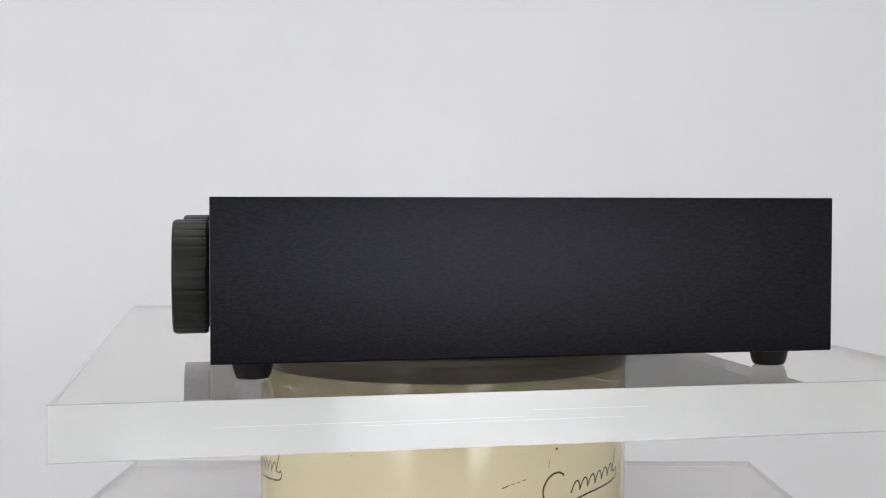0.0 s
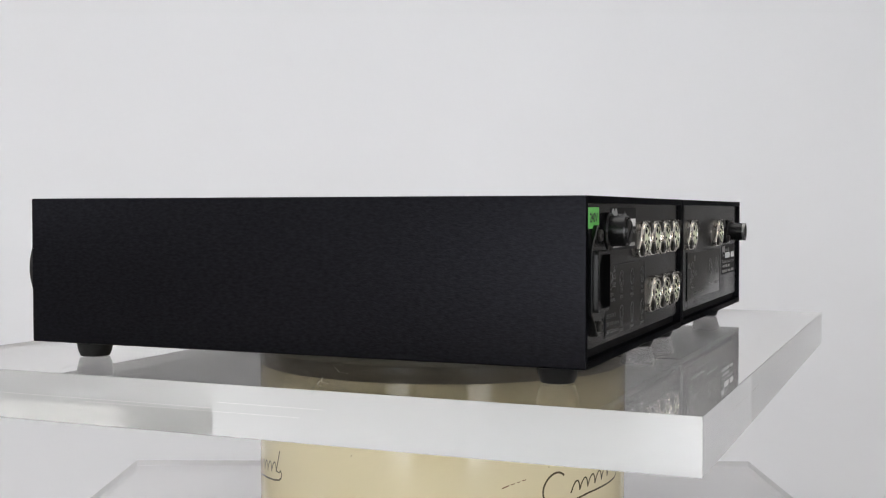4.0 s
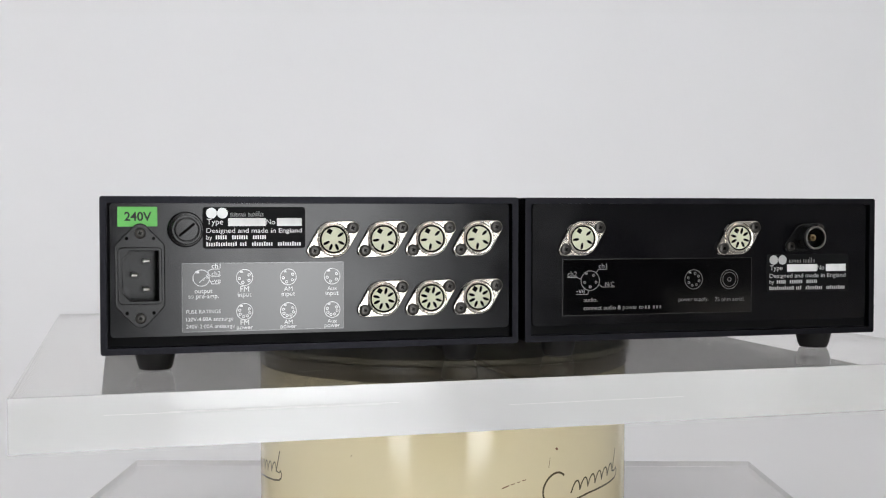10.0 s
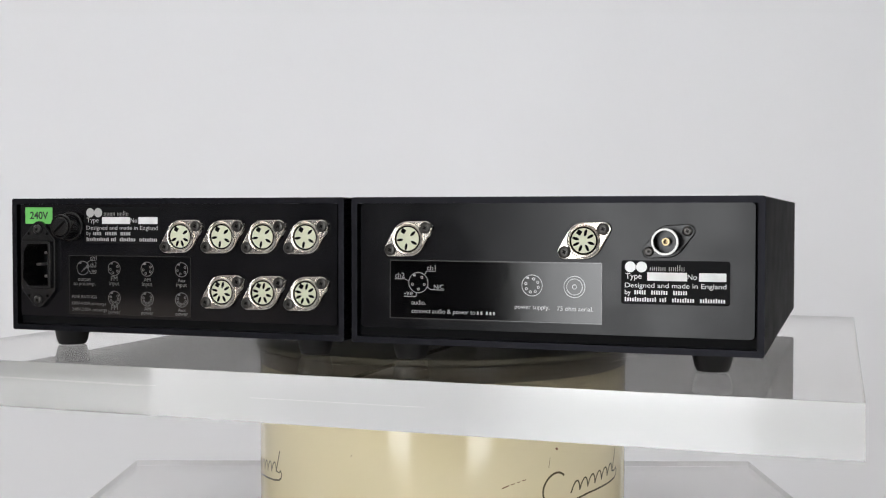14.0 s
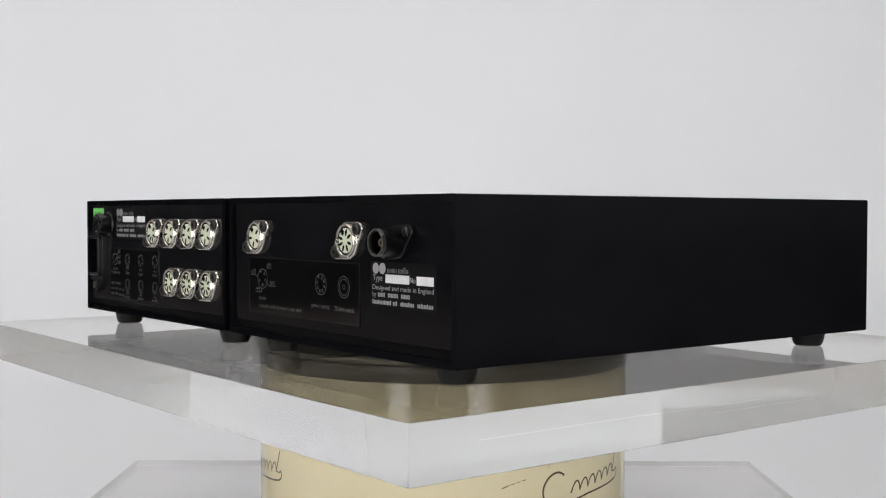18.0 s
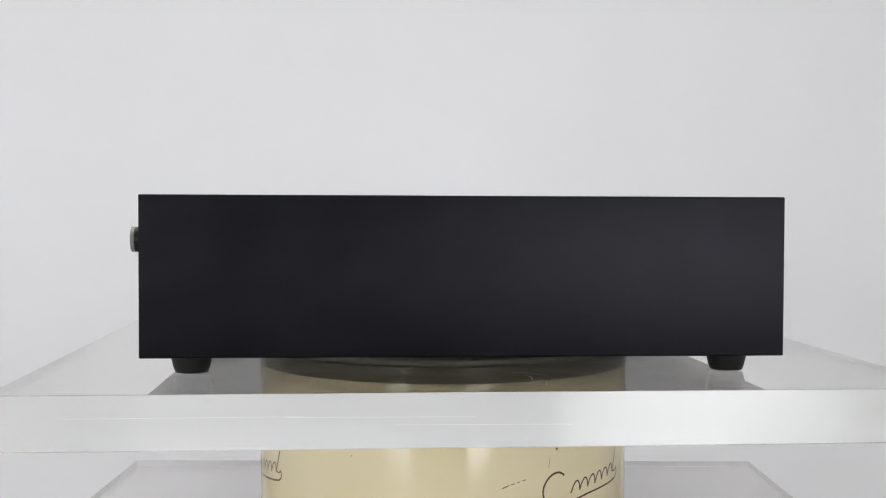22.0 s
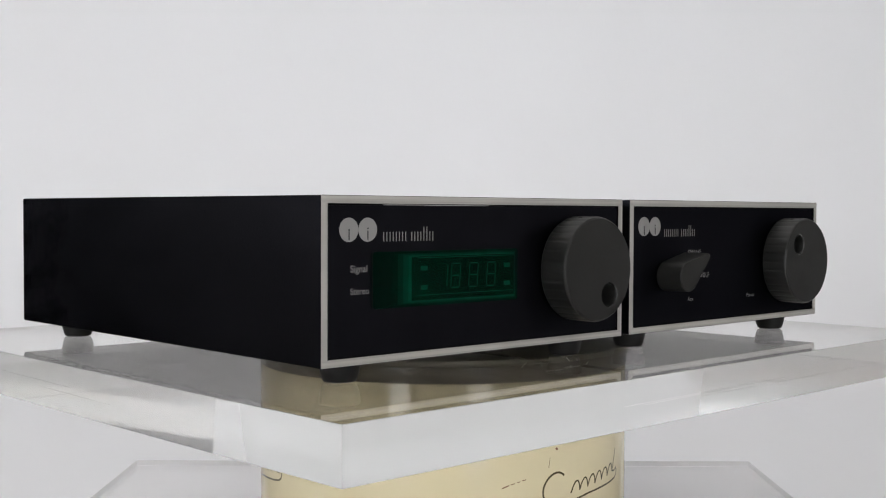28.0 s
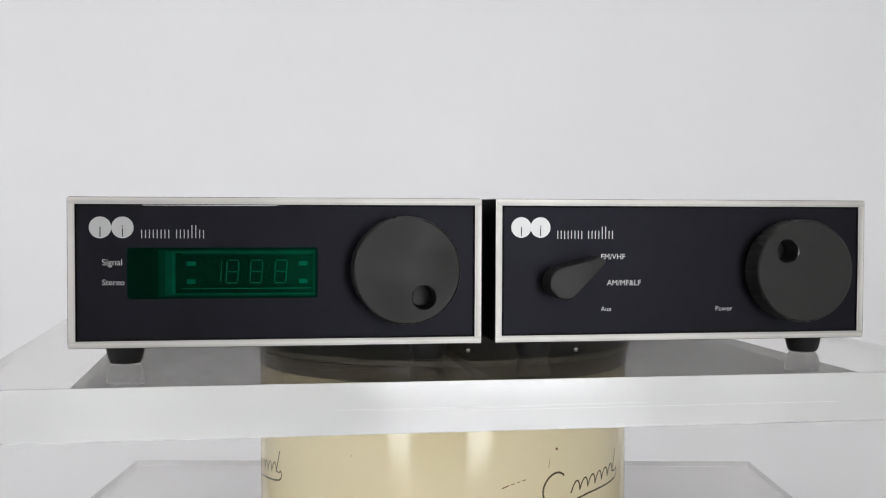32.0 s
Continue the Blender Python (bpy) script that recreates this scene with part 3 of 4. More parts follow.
def build_case(unit, opening=None, paint=CASE, rear_paint=REAR):
    w, h, mid = CASE_W, CASE_HIGH - CASE_LOW, (CASE_HIGH + CASE_LOW) / 2
    outer = [(x, z + mid) for x, z in round_rect(w, h, 0.0012, 3)]
    inner = [(x, z + mid) for x, z in round_rect(w - 0.0064, h - 0.0064, 0.0008, 3)]
    bm = bmesh.new()
    frame_ring(bm, outer, inner, CASE_FRONT, CASE_REAR)
    part("case", bm, paint, unit)
    for x in (-1, 1):
        for y in (CASE_FRONT + 0.0195, CASE_REAR - 0.0204):
            build_foot(unit, x * (w / 2 - 0.0258), y)
    # front frame
    y0, y1 = CASE_FRONT, CASE_FRONT - 0.0002
    for name, mat, lo, hi in (("frame_top", ALU, (-w / 2 + 0.0002, CASE_HIGH - 0.0036), (w / 2 - 0.0002, CASE_HIGH - 0.0002)), ("frame_bottom", ALU, (-w / 2 + 0.0002, CASE_LOW + 0.0002), (w / 2 - 0.0002, CASE_LOW + 0.0036)),
                              ("frame_side", ALU_UP, (-w / 2 + 0.0002, CASE_LOW + 0.0036), (-w / 2 + 0.0037, CASE_HIGH - 0.0036)), ("frame_side", ALU_UP, (w / 2 - 0.0037, CASE_LOW + 0.0036), (w / 2 - 0.0002, CASE_HIGH - 0.0036))):
        bm = bmesh.new()
        box(bm, (lo[0], y1, lo[1]), (hi[0], y0, hi[1]), 0.0001, 1)
        part(name, bm, mat, unit, "brushed aluminium frame strip")
    # front panel in its dark surround
    pw, ph = w - 0.0074, h - 0.0072
    bm = bmesh.new()
    slab(bm, [(x, z + mid) for x, z in round_rect(pw + 0.0004, ph + 0.0004, 0.001)], CASE_FRONT + 0.004, CASE_FRONT + 0.0012)
    part("front_surround", bm, GAP, unit)
    bm = bmesh.new()
    slab(bm, [(x, z + mid) for x, z in round_rect(pw - 0.0016, ph - 0.0016, 0.0016)], CASE_FRONT + 0.0016, CASE_FRONT + 0.0004, 0.0003)
    part("front_panel", bm, PANEL, unit)
    # rear panel, set back, with a black backing that fills the gap round it
    iw, ih = w - 0.0064, h - 0.0064
    bm = bmesh.new()
    gap_outline = [(x, z + mid) for x, z in round_rect(iw, ih, 0.0008)]
    if opening:
        holed_plate(bm, gap_outline, opening, CASE_REAR - 0.008, CASE_REAR - 0.0045)
    else:
        slab(bm, gap_outline, CASE_REAR - 0.008, CASE_REAR - 0.0045)
    part("rear_gap_backing", bm, GAP, unit)
    bm = bmesh.new()
    low, high = zz(0.0203), zz(0.0848)
    sheet = [(x, z + (low + high) / 2) for x, z in round_rect(iw - 0.0026, high - low, 0.0022)]
    if opening:
        holed_plate(bm, sheet, opening, CASE_REAR - 0.0046, REAR_Y, 0.0002)
    else:
        slab(bm, sheet, CASE_REAR - 0.0046, REAR_Y, 0.0002)
    part("rear_panel", bm, rear_paint, unit)


REAR_Y = CASE_REAR - 0.0016
FRONT_Y = CASE_FRONT + 0.0004


def build_knob(unit, name, x, z, hole_x, hole_z, label):
    """A large turned knob with fine grooves round it and a finger hole in its face."""
    r, y0, y1 = 0.0275, FRONT_Y - 0.0012, CASE_FRONT - 0.0176
    n = 160
    bm = bmesh.new()
    rows = []
    for k_r, y in ((0.975, y0), (1.0, y0 - 0.0012), (1.0, y1 + 0.0022), (0.985, y1 + 0.0009), (0.955, y1 + 0.0001)):
        row = []
        for k in range(n):
            q = 2 * math.pi * k / n
            cut = 0.0004 if k % 5 == 0 and k_r == 1.0 else 0.0
            row.append(bm.verts.new(((r * k_r - cut) * math.cos(q), y, (r * k_r - cut) * math.sin(q))))
        rows.append(row)
    for a, b in zip(rows, rows[1:]):
        for k in range(n):
            bm.faces.new((a[k], a[(k + 1) % n], b[(k + 1) % n], b[k]))
    bm.faces.new(rows[0])
    # finger hole
    hole = [[bm.verts.new((hole_x + hr * math.cos(2 * math.pi * k / 40), hy, hole_z + hr * math.sin(2 * math.pi * k / 40))) for k in range(40)]
            for hr, hy in ((0.0066, y1 + 0.0001), (0.0062, y1 + 0.0004), (0.0060, y1 + 0.0010), (0.0059, y1 + 0.0135), (0.0050, y1 + 0.0150), (0.003, y1 + 0.0153))]
    for a, b in zip(hole, hole[1:]):
        for k in range(40):
            bm.faces.new((a[k], a[(k + 1) % 40], b[(k + 1) % 40], b[k]))
    bm.faces.new(hole[-1])
    edges = [e for e in bm.edges if len(e.link_faces) == 1]
    bmesh.ops.triangle_fill(bm, edges=edges, use_beauty=True)
    knob = part(name, bm, KNOB, unit, label, at=pose(x, 0, z))
    # Paler, glossier ring added to bring out the highlight on the hole's edge.
    bm = bmesh.new()
    lathe_y(bm, [(0.00655, y1 + 0.0002), (0.0065, y1 - 0.0001), (0.0062, y1 + 0.0001), (0.00595, y1 + 0.0009)], 40, hole_x, hole_z)
    part("hole_glint", bm, RIM_GLINT, knob, "glossy ring added for the highlight on the finger hole's rim")
    bm = bmesh.new()
    lathe_y(bm, [(0, y0), (0.0245, y0), (0.0245, FRONT_Y + 0.0003), (0, FRONT_Y + 0.0003)], 48)
    part("collar", bm, GAP, knob)
    bm = bmesh.new()
    q = radians(102)
    lathe_z(bm, [(0, r - 0.0004), (0.0009, r - 0.0004), (0.0009, r + 0.00012), (0, r + 0.00012)], 12)
    part("grub_screw", bm, HOLE, knob, at=pose(0, (y0 + y1) / 2, 0, 0, 90 - math.degrees(q), 0))
    return knob


def build_logo(unit, x1, x2, z, r, y, face_rear=False, mat=PRINT, word=None, word_mat=PRINT):
    """A brand mark drawn plainly: two touching discs, and a row of bars for its name."""
    side = 1 if face_rear else -1
    bm = bmesh.new()
    for i, cx in enumerate((x1, x2)):
        slab(bm, circle(r, 40, cx, z), y, y + side * (0.00008 + 0.00003 * i))
    logo = part("logo", bm, mat, unit, "two touching pale discs", smooth=False)
    if not face_rear:
        bars(logo, "slot", [(x1 - 0.00025, z - r * 0.85, x1 + 0.00025, z + 0.0004), (x2 - 0.00025, z - r * 0.85, x2 + 0.00025, z - 0.0004), (x2 - 0.0003, z + 0.0003, x2 + 0.0003, z + 0.0009)], y + side * 0.0002, PANEL)
    if word:
        w0, w1, base, top = word
        step = (w1 - w0) / 17
        t, lw = abs(top - base), abs(w1 - w0) * 0.014
        rects = [(w0 + step * k, base, w0 + step * k + math.copysign(lw, step), base + t * (1.0 if k in (13, 14) else 0.66)) for k in range(17) if k != 8]
        bars(logo, "name_bar", rects, y + side * 0.0001, word_mat)
    return logo


def build_socket(unit, x, z, pins):
    """A round multi-pin socket: plated flange with two screws, cream insert with slot holes."""
    y = REAR_Y
    bm = bmesh.new()
    slab(bm, hull([(0, 0, 0.0092), (-0.0096, 0.0057, 0.0036), (0.0096, -0.0057, 0.0036)]), y, y + 0.0022, 0.0007)
    socket = part("din_socket", bm, NICKEL, unit, "nickel-plated socket with a cream insert", at=pose(x, 0, z))
    bm = bmesh.new()
    lathe_y(bm, [(0.0086, y + 0.0018), (0.0083, y + 0.0029), (0.0078, y + 0.0034), (0.0072, y + 0.0033), (0.0069, y + 0.0028), (0.0069, y + 0.0018)], 48)
    part("ring", bm, NICKEL, socket)
    bm = bmesh.new()
    lathe_y(bm, [(0, y + 0.001), (0.0070, y + 0.001), (0.0070, y + 0.00232), (0, y + 0.00232)], 40)
    part("gap_ring", bm, HOLE, socket)
    bm = bmesh.new()
    lathe_y(bm, [(0, y + 0.002), (0.0061, y + 0.002), (0.0061, y + 0.0026), (0.0058, y + 0.0029), (0, y + 0.0029)], 40)
    part("insert", bm, CREAM, socket)
    spots = []
    if pins == 5:
        spots = [(0.0041, radians(a)) for a in (42, 331, 260, 188)]
    if pins == 8:
        spots = [(0.0040, radians(a)) for a in (75, 31, 342, 297, 248, 205, 165)]
    if pins == 6:
        spots = [(0.0041, radians(a)) for a in (35, 335, 292, 248, 205)]
    for rr, a in spots:
        a = math.pi - a
        cx, cz = rr * math.cos(a), rr * math.sin(a)
        lens = []
        for k in range(10):
            q = 2 * math.pi * k / 10
            lx, lz = 0.0018 * math.cos(q), 0.00075 * math.sin(q)
            lens.append((cx + lx * math.cos(a) - lz * math.sin(a), cz + lx * math.sin(a) + lz * math.cos(a)))
        bm = bmesh.new()
        slab(bm, lens, y + 0.0028, y + 0.00304)
        part("pin_hole", bm, HOLE, socket, smooth=False)
    bm = bmesh.new()
    slab(bm, [(0.0021 + px * 0.0010 - pz * 0.0006, 0.0040 + pz * 0.0010 + px * 0.0006) for px, pz in ((-1, -1), (1, -1), (1, 1), (-1, 1))], y + 0.0028, y + 0.0032)
    part("key_notch", bm, HOLE, socket, smooth=False)
    for s in (-1, 1):
        build_screw(socket, s * 0.0096, -s * 0.0057, y + 0.0022)
    return socket


def build_screw(parent, x, z, y, r=0.0030, mat=SCREW):
    """A pan-head screw with a recessed drive, facing the rear."""
    bm = bmesh.new()
    lathe_y(bm, [(0, y), (r, y), (r, y + 0.0009), (r * 0.86, y + 0.0014), (r * 0.62, y + 0.0016), (r * 0.48, y + 0.0016), (r * 0.44, y + 0.0013), (0, y + 0.0013)], 24)
    screw = part("screw", bm, mat, parent, at=pose(x, 0, z))
    if parent.parent is not None and parent.parent.parent is None:
        cross = [(u * r, v * r) for u, v in ((0.11, 0.36), (0.11, 0.11), (0.36, 0.11), (0.36, -0.11), (0.11, -0.11), (0.11, -0.36), (-0.11, -0.36), (-0.11, -0.11), (-0.36, -0.11), (-0.36, 0.11), (-0.11, 0.11), (-0.11, 0.36))]
        bm = bmesh.new()
        slab(bm, cross, y + 0.0012, y + 0.00135)
        part("screw_recess", bm, HOLE, parent, smooth=False, at=pose(x, 0, z, 0, 25, 0))
    return screw


def film(unit, name, x0, z0, x1, z1, r, mat=FILM, lift=0.00015, label="", edge=0.0):
    """A thin stuck-on film on the rear panel."""
    bm = bmesh.new()
    w, h = abs(x1 - x0), abs(z1 - z0)
    slab(bm, round_rect(w, h, r), REAR_Y - 0.0001, REAR_Y + lift, edge, (x0 + x1) / 2, (z0 + z1) / 2)
    sheet = part(name, bm, mat, unit, label)
    if edge:
        # Glossy raised ring, added to draw a bright line round the film.
        mx, mz = (x0 + x1) / 2, (z0 + z1) / 2
        bm = bmesh.new()
        frame_ring(bm, [(x + mx, z + mz) for x, z in round_rect(w + 0.0003, h + 0.0003, r)], [(x + mx, z + mz) for x, z in round_rect(w - 0.0006, h - 0.0006, r)], REAR_Y, REAR_Y + lift + 0.0001)
        part("label_glint", bm, FILM_GLINT, sheet, "glossy raised ring added for the bright line round the film")
    return sheet


def type_plate(unit, x0, z1, x1, z0):
    """The maker's plate; x0 is its left end as read from behind."""
    y = REAR_Y + 0.00022
    plate_film = film(unit, "type_plate", x0, z0, x1, z1, 0.0015, LABEL, label="matt black maker's plate with white print")
    w, h = x0 - x1, z1 - z0

    def px(k):
        return x0 - k * w

    def pz(k):
        return z1 - k * h
    build_logo(plate_film, px(0.085), px(0.19), pz(0.15), 0.0026, y - 0.0001, True, WHITE, (px(0.27), px(0.60), pz(0.235), pz(0.10)), PRINT)
    lettering(plate_film, "Type", px(0.04), pz(0.42), y, 0.0078, REAR_FACE, WHITE)
    lettering(plate_film, "No", px(0.615), pz(0.42), y, 0.0044, REAR_FACE, WHITE)
    bars(plate_film, "blanked_number", [(px(0.245), pz(0.46), px(0.61), pz(0.27)), (px(0.72), pz(0.46), px(0.965), pz(0.27))], y + 0.0001, TAPE, "white strips over the numbers")
    lettering(plate_film, "Designed and made in England", px(0.035), pz(0.62), y, w * 0.93, REAR_FACE, WHITE, height=h * 0.105)
    lettering(plate_film, "by", px(0.035), pz(0.78), y, 0.0028, REAR_FACE, WHITE, height=h * 0.105)
    name = [k for k in range(22) if k not in (5, 6, 14, 15)]
    bars(plate_film, "name_bar", [(px(0.125 + 0.0225 * k), pz(0.775), px(0.125 + 0.0225 * k + 0.0135), pz(0.685)) for k in name], y, WHITE)
    place = [k for k in range(40) if k not in (13, 17, 18, 28, 29)]
    bars(plate_film, "address_bar", [(px(0.035 + 0.0232 * k), pz(0.94), px(0.035 + 0.0232 * k + 0.0135), pz(0.86 if k % 4 else 0.84)) for k in place], y, WHITE)


def pin_icon(bm, x, z, r, angles, y):
    flat_ring(bm, x, z, r, r - 0.00033, y)
    for a in angles:
        q = radians(a)
        flat_ring(bm, x + 0.62 * r * math.cos(q), z + 0.62 * r * math.sin(q), 0.00075, 0.00042, y, 12)
    q = radians(60)
    bm.faces.new([bm.verts.new((x + 0.8 * r * math.cos(q) + a * 0.0007, y, z + 0.8 * r * math.sin(q) + b * 0.0005)) for a, b in ((-1, -1), (1, -1), (1, 1), (-1, 1))])


def symbol(sheet, x, z, r, angles, y):
    bm = bmesh.new()
    pin_icon(bm, x, z, r, angles, y)
    return part("socket_symbol", bm, DIAGRAM, sheet, smooth=False)


def control_unit():
    cx = 0.1070
    m = pose(cx, 0.0001, PLATE_TOP, 0, 0, -0.2)
    unit = thing("control_unit", turn(0.0) @ m, "black half-width hi-fi control unit with aluminium-framed front on rubber feet", "hi-fi unit", "hi-fi pair")
    # the mains inlet's opening is cut off at two corners on the earth side
    mouth = [(-0.0083, -0.0118), (0.0048, -0.0118), (0.0083, -0.0078), (0.0083, 0.0078), (0.0048, 0.0118), (-0.0083, 0.0118)]
    rear_cx = cx + 0.0018   # origin of the rear face's layout
    inlet_x, inlet_z = 0.1948 - rear_cx, zz(0.0500)
    build_case(unit, [(inlet_x + 1.03 * x, inlet_z + 1.03 * z) for x, z in mouth])
    fy = FRONT_Y
    front_cx = cx + 0.0022
    build_logo(unit, 0.0187 - front_cx, 0.0291 - front_cx, zz(0.0729), 0.0054, fy, False, PRINT, (0.0383 - front_cx, 0.0703 - front_cx, zz(0.0669), zz(0.0734)))
    for body, x0, x1, z in (("FM/VHF", 0.0625, 0.0758, 0.0572), ("AM/MF&LF", 0.0658, 0.0847, 0.0432), ("Aux", 0.0625, 0.0684, 0.0295), ("Power", 0.1273, 0.1369, 0.0290)):
        lettering(unit, body, x0 - front_cx, zz(z) - 0.0012, fy - 0.0001, x1 - x0, FRONT_FACE, PRINT)
    build_knob(unit, "volume_knob", 0.1696 - cx - 0.0012, zz(0.0500), -0.0105, 0.0107, "large matt black knob with a finger hole")
    # selector pointer
    bm = bmesh.new()
    outline = hull([(0, 0, 0.0086), (0.0190, 0.0112, 0.0020)], 36)
    slab(bm, outline, fy - 0.001, CASE_FRONT - 0.0172, 0.0009)
    pointer = part("selector_knob", bm, KNOB, unit, "black pointer-shaped selector knob", at=pose(0.0385 - front_cx, 0, zz(0.0443)))
    bm = bmesh.new()
    lathe_y(bm, [(0, fy + 0.0003), (0.0075, fy + 0.0003), (0.0075, fy - 0.0012), (0, fy - 0.0012)], 32)
    part("collar", bm, GAP, pointer)

    # rear: seven sockets
    for x, z, pins in ((0.1016, 0.0668, 6), (0.0761, 0.0669, 5), (0.0513, 0.0669, 5), (0.0262, 0.067, 5), (0.0762, 0.0368, 8), (0.0514, 0.0368, 8), (0.0262, 0.0369, 8)):
        build_socket(unit, x - rear_cx, zz(z), pins)
    type_plate(unit, 0.1654 - rear_cx, zz(0.0829), 0.1155 - rear_cx, zz(0.0626))

    # wiring diagram film
    y = REAR_Y + 0.00045
    sheet = film(unit, "diagram_label", 0.1754 - rear_cx, zz(0.0223), 0.0964 - rear_cx, zz(0.0556), 0.0004, lift=0.0004, label="glossy black label with white socket diagrams", edge=0.0003)
    r = 0.0041
    symbol(sheet, 0.1662 - rear_cx, zz(0.0484), r, (), y)
    for k in range(3):
        bm = bmesh.new()
        stroke(bm, [(0.1672 - rear_cx - 0.0018 * k, zz(0.0462 + 0.001 * k)), (0.1652 - rear_cx - 0.0014 * k, zz(0.0482 + 0.001 * k)), (0.1632 - rear_cx, zz(0.0492 + 0.0012 * k)), (0.1612 - rear_cx, zz(0.0455 + 0.0036 * k)), (0.1575 - rear_cx, zz(0.0455 + 0.0036 * k))], 0.00035, y)
        part("lead_line", bm, DIAGRAM, sheet, smooth=False)
    for x in (0.1454, 0.1240, 0.1021):
        symbol(sheet, x - rear_cx, zz(0.0484), r, (150, 215, 290, 350), y)
        symbol(sheet, x - rear_cx, zz(0.0317), r, (150, 195, 240, 285, 330, 15), y)
    for body, x, z, w in (("output", 0.1652, 0.0411, 0.0085), ("to pre-amp.", 0.1652, 0.0386, 0.0145)):
        lettering(sheet, body, x - rear_cx, zz(z), y, w, REAR_FACE, DIAGRAM, align="mid")
    for k, body in enumerate(("-ve", "ch2", "ch1")):
        lettering(sheet, body, 0.1612 - rear_cx, zz(0.0459 + 0.0036 * k), y, 0.0042, REAR_FACE, DIAGRAM)
    for x, head in ((0.1454, "FM"), (0.1240, "AM"), (0.1021, "Aux")):
        w = 0.0042 if head != "Aux" else 0.0048
        lettering(sheet, head, x - rear_cx, zz(0.0415), y, w, REAR_FACE, DIAGRAM, align="mid")
        lettering(sheet, "input", x - rear_cx, zz(0.0390), y, 0.0066, REAR_FACE, DIAGRAM, align="mid")
        lettering(sheet, head, x - rear_cx, zz(0.0251), y, w, REAR_FACE, DIAGRAM, align="mid")
        lettering(sheet, "power", x - rear_cx, zz(0.0230), y, 0.0078, REAR_FACE, DIAGRAM, align="mid")
    for body, z, w in (("FUSE RATINGS", 0.0312, 0.0165), ("120V-4\u00b700A antisurge", 0.0275, 0.0225), ("240V-2\u00b700A antisurge", 0.0240, 0.0232)):
        lettering(sheet, body, 0.1735 - rear_cx, zz(z), y, w, REAR_FACE, DIAGRAM)

    # voltage sticker
    sticker = film(unit, "voltage_sticker", 0.2052 - rear_cx, zz(0.0735), 0.1867 - rear_cx, zz(0.0829), 0.0003, GREEN, 0.0002, "bright green sticker")
    lettering(sticker, "240V", 0.1957 - rear_cx, zz(0.0763), REAR_Y + 0.00028, 0.0125, REAR_FACE, INK, height=0.0042, align="mid", bold=0.02)

    # mains inlet
    y = REAR_Y
    bm = bmesh.new()
    holed_plate(bm, hull([(-0.0085, 0.0135, 0.003), (0.0085, 0.0135, 0.003), (0.0085, -0.0135, 0.003), (-0.0085, -0.0135, 0.003), (0, 0.0205, 0.0045), (0, -0.0205, 0.0045)], 20), mouth, y, y + 0.0026, 0.0005)
    inlet = part("mains_inlet", bm, PLASTIC, unit, "black three-pin mains inlet", at=pose(inlet_x, 0, inlet_z))
    bm = bmesh.new()
    holed_plate(bm, round_rect(0.0202, 0.0272, 0.0022), mouth, y + 0.0024, y + 0.0050, 0.0004)
    part("rim", bm, PLASTIC, inlet)
    bm = bmesh.new()
    floor_y = y - 0.0135
    deep = [bm.verts.new((x, floor_y, z)) for x, z in mouth]
    lips = [bm.verts.new((x, y + 0.0012, z)) for x, z in mouth]
    for k in range(len(mouth)):
        j = (k + 1) % len(mouth)
        bm.faces.new((deep[k], deep[j], lips[j], lips[k]))
    bm.faces.new(deep)
    part("cavity", bm, PLASTIC, inlet, smooth=False)
    for px, pz in ((-0.0030, 0.0068), (0.0026, 0.0), (-0.0030, -0.0068)):
        bm = bmesh.new()
        box(bm, (px - 0.0016, floor_y, pz - 0.0007), (px + 0.0016, y - 0.0010, pz + 0.0007), 0.0003)
        part("pin", bm, PIN, inlet)
    for s in (-1, 1):
        build_screw(inlet, 0, s * 0.0203, y + 0.0026, 0.0026)
        for sx in (-1, 1):
            bm = bmesh.new()
            lathe_y(bm, [(0.0008, y + 0.0025), (0.0008, y + 0.0028), (0, y + 0.0029)], 12)
            part("dimple", bm, HOLE, inlet, at=pose(sx * 0.0062, 0, s * 0.0178))

    # fuse holder: fixed sleeve with a flange, screw cap with a slot
    bm = bmesh.new()
    lathe_y(bm, [(0, y), (0.0086, y), (0.0086, y + 0.0020), (0.0080, y + 0.0028), (0.0071, y + 0.0029), (0.0071, y + 0.0098), (0.0067, y + 0.0106), (0.0060, y + 0.0106), (0.0059, y + 0.0080), (0, y + 0.0080)], 48)
    fuse = part("fuse_holder", bm, PLASTIC, unit, "round black fuse holder with a slotted cap", at=pose(0.1735 - rear_cx, 0, zz(0.0720)))
    bm = bmesh.new()
    lathe_y(bm, [(0, y + 0.008), (0.0055, y + 0.008), (0.0055, y + 0.0108), (0.0051, y + 0.0114), (0, y + 0.0115)], 40)
    part("cap", bm, PLASTIC, fuse)
    bm = bmesh.new()
    box(bm, (-0.0046, y + 0.0105, -0.0006), (0.0046, y + 0.01158, 0.0006))
    part("slot", bm, HOLE, fuse, at=pose(0, 0, 0, 0, 40, 0))
    return unit, m


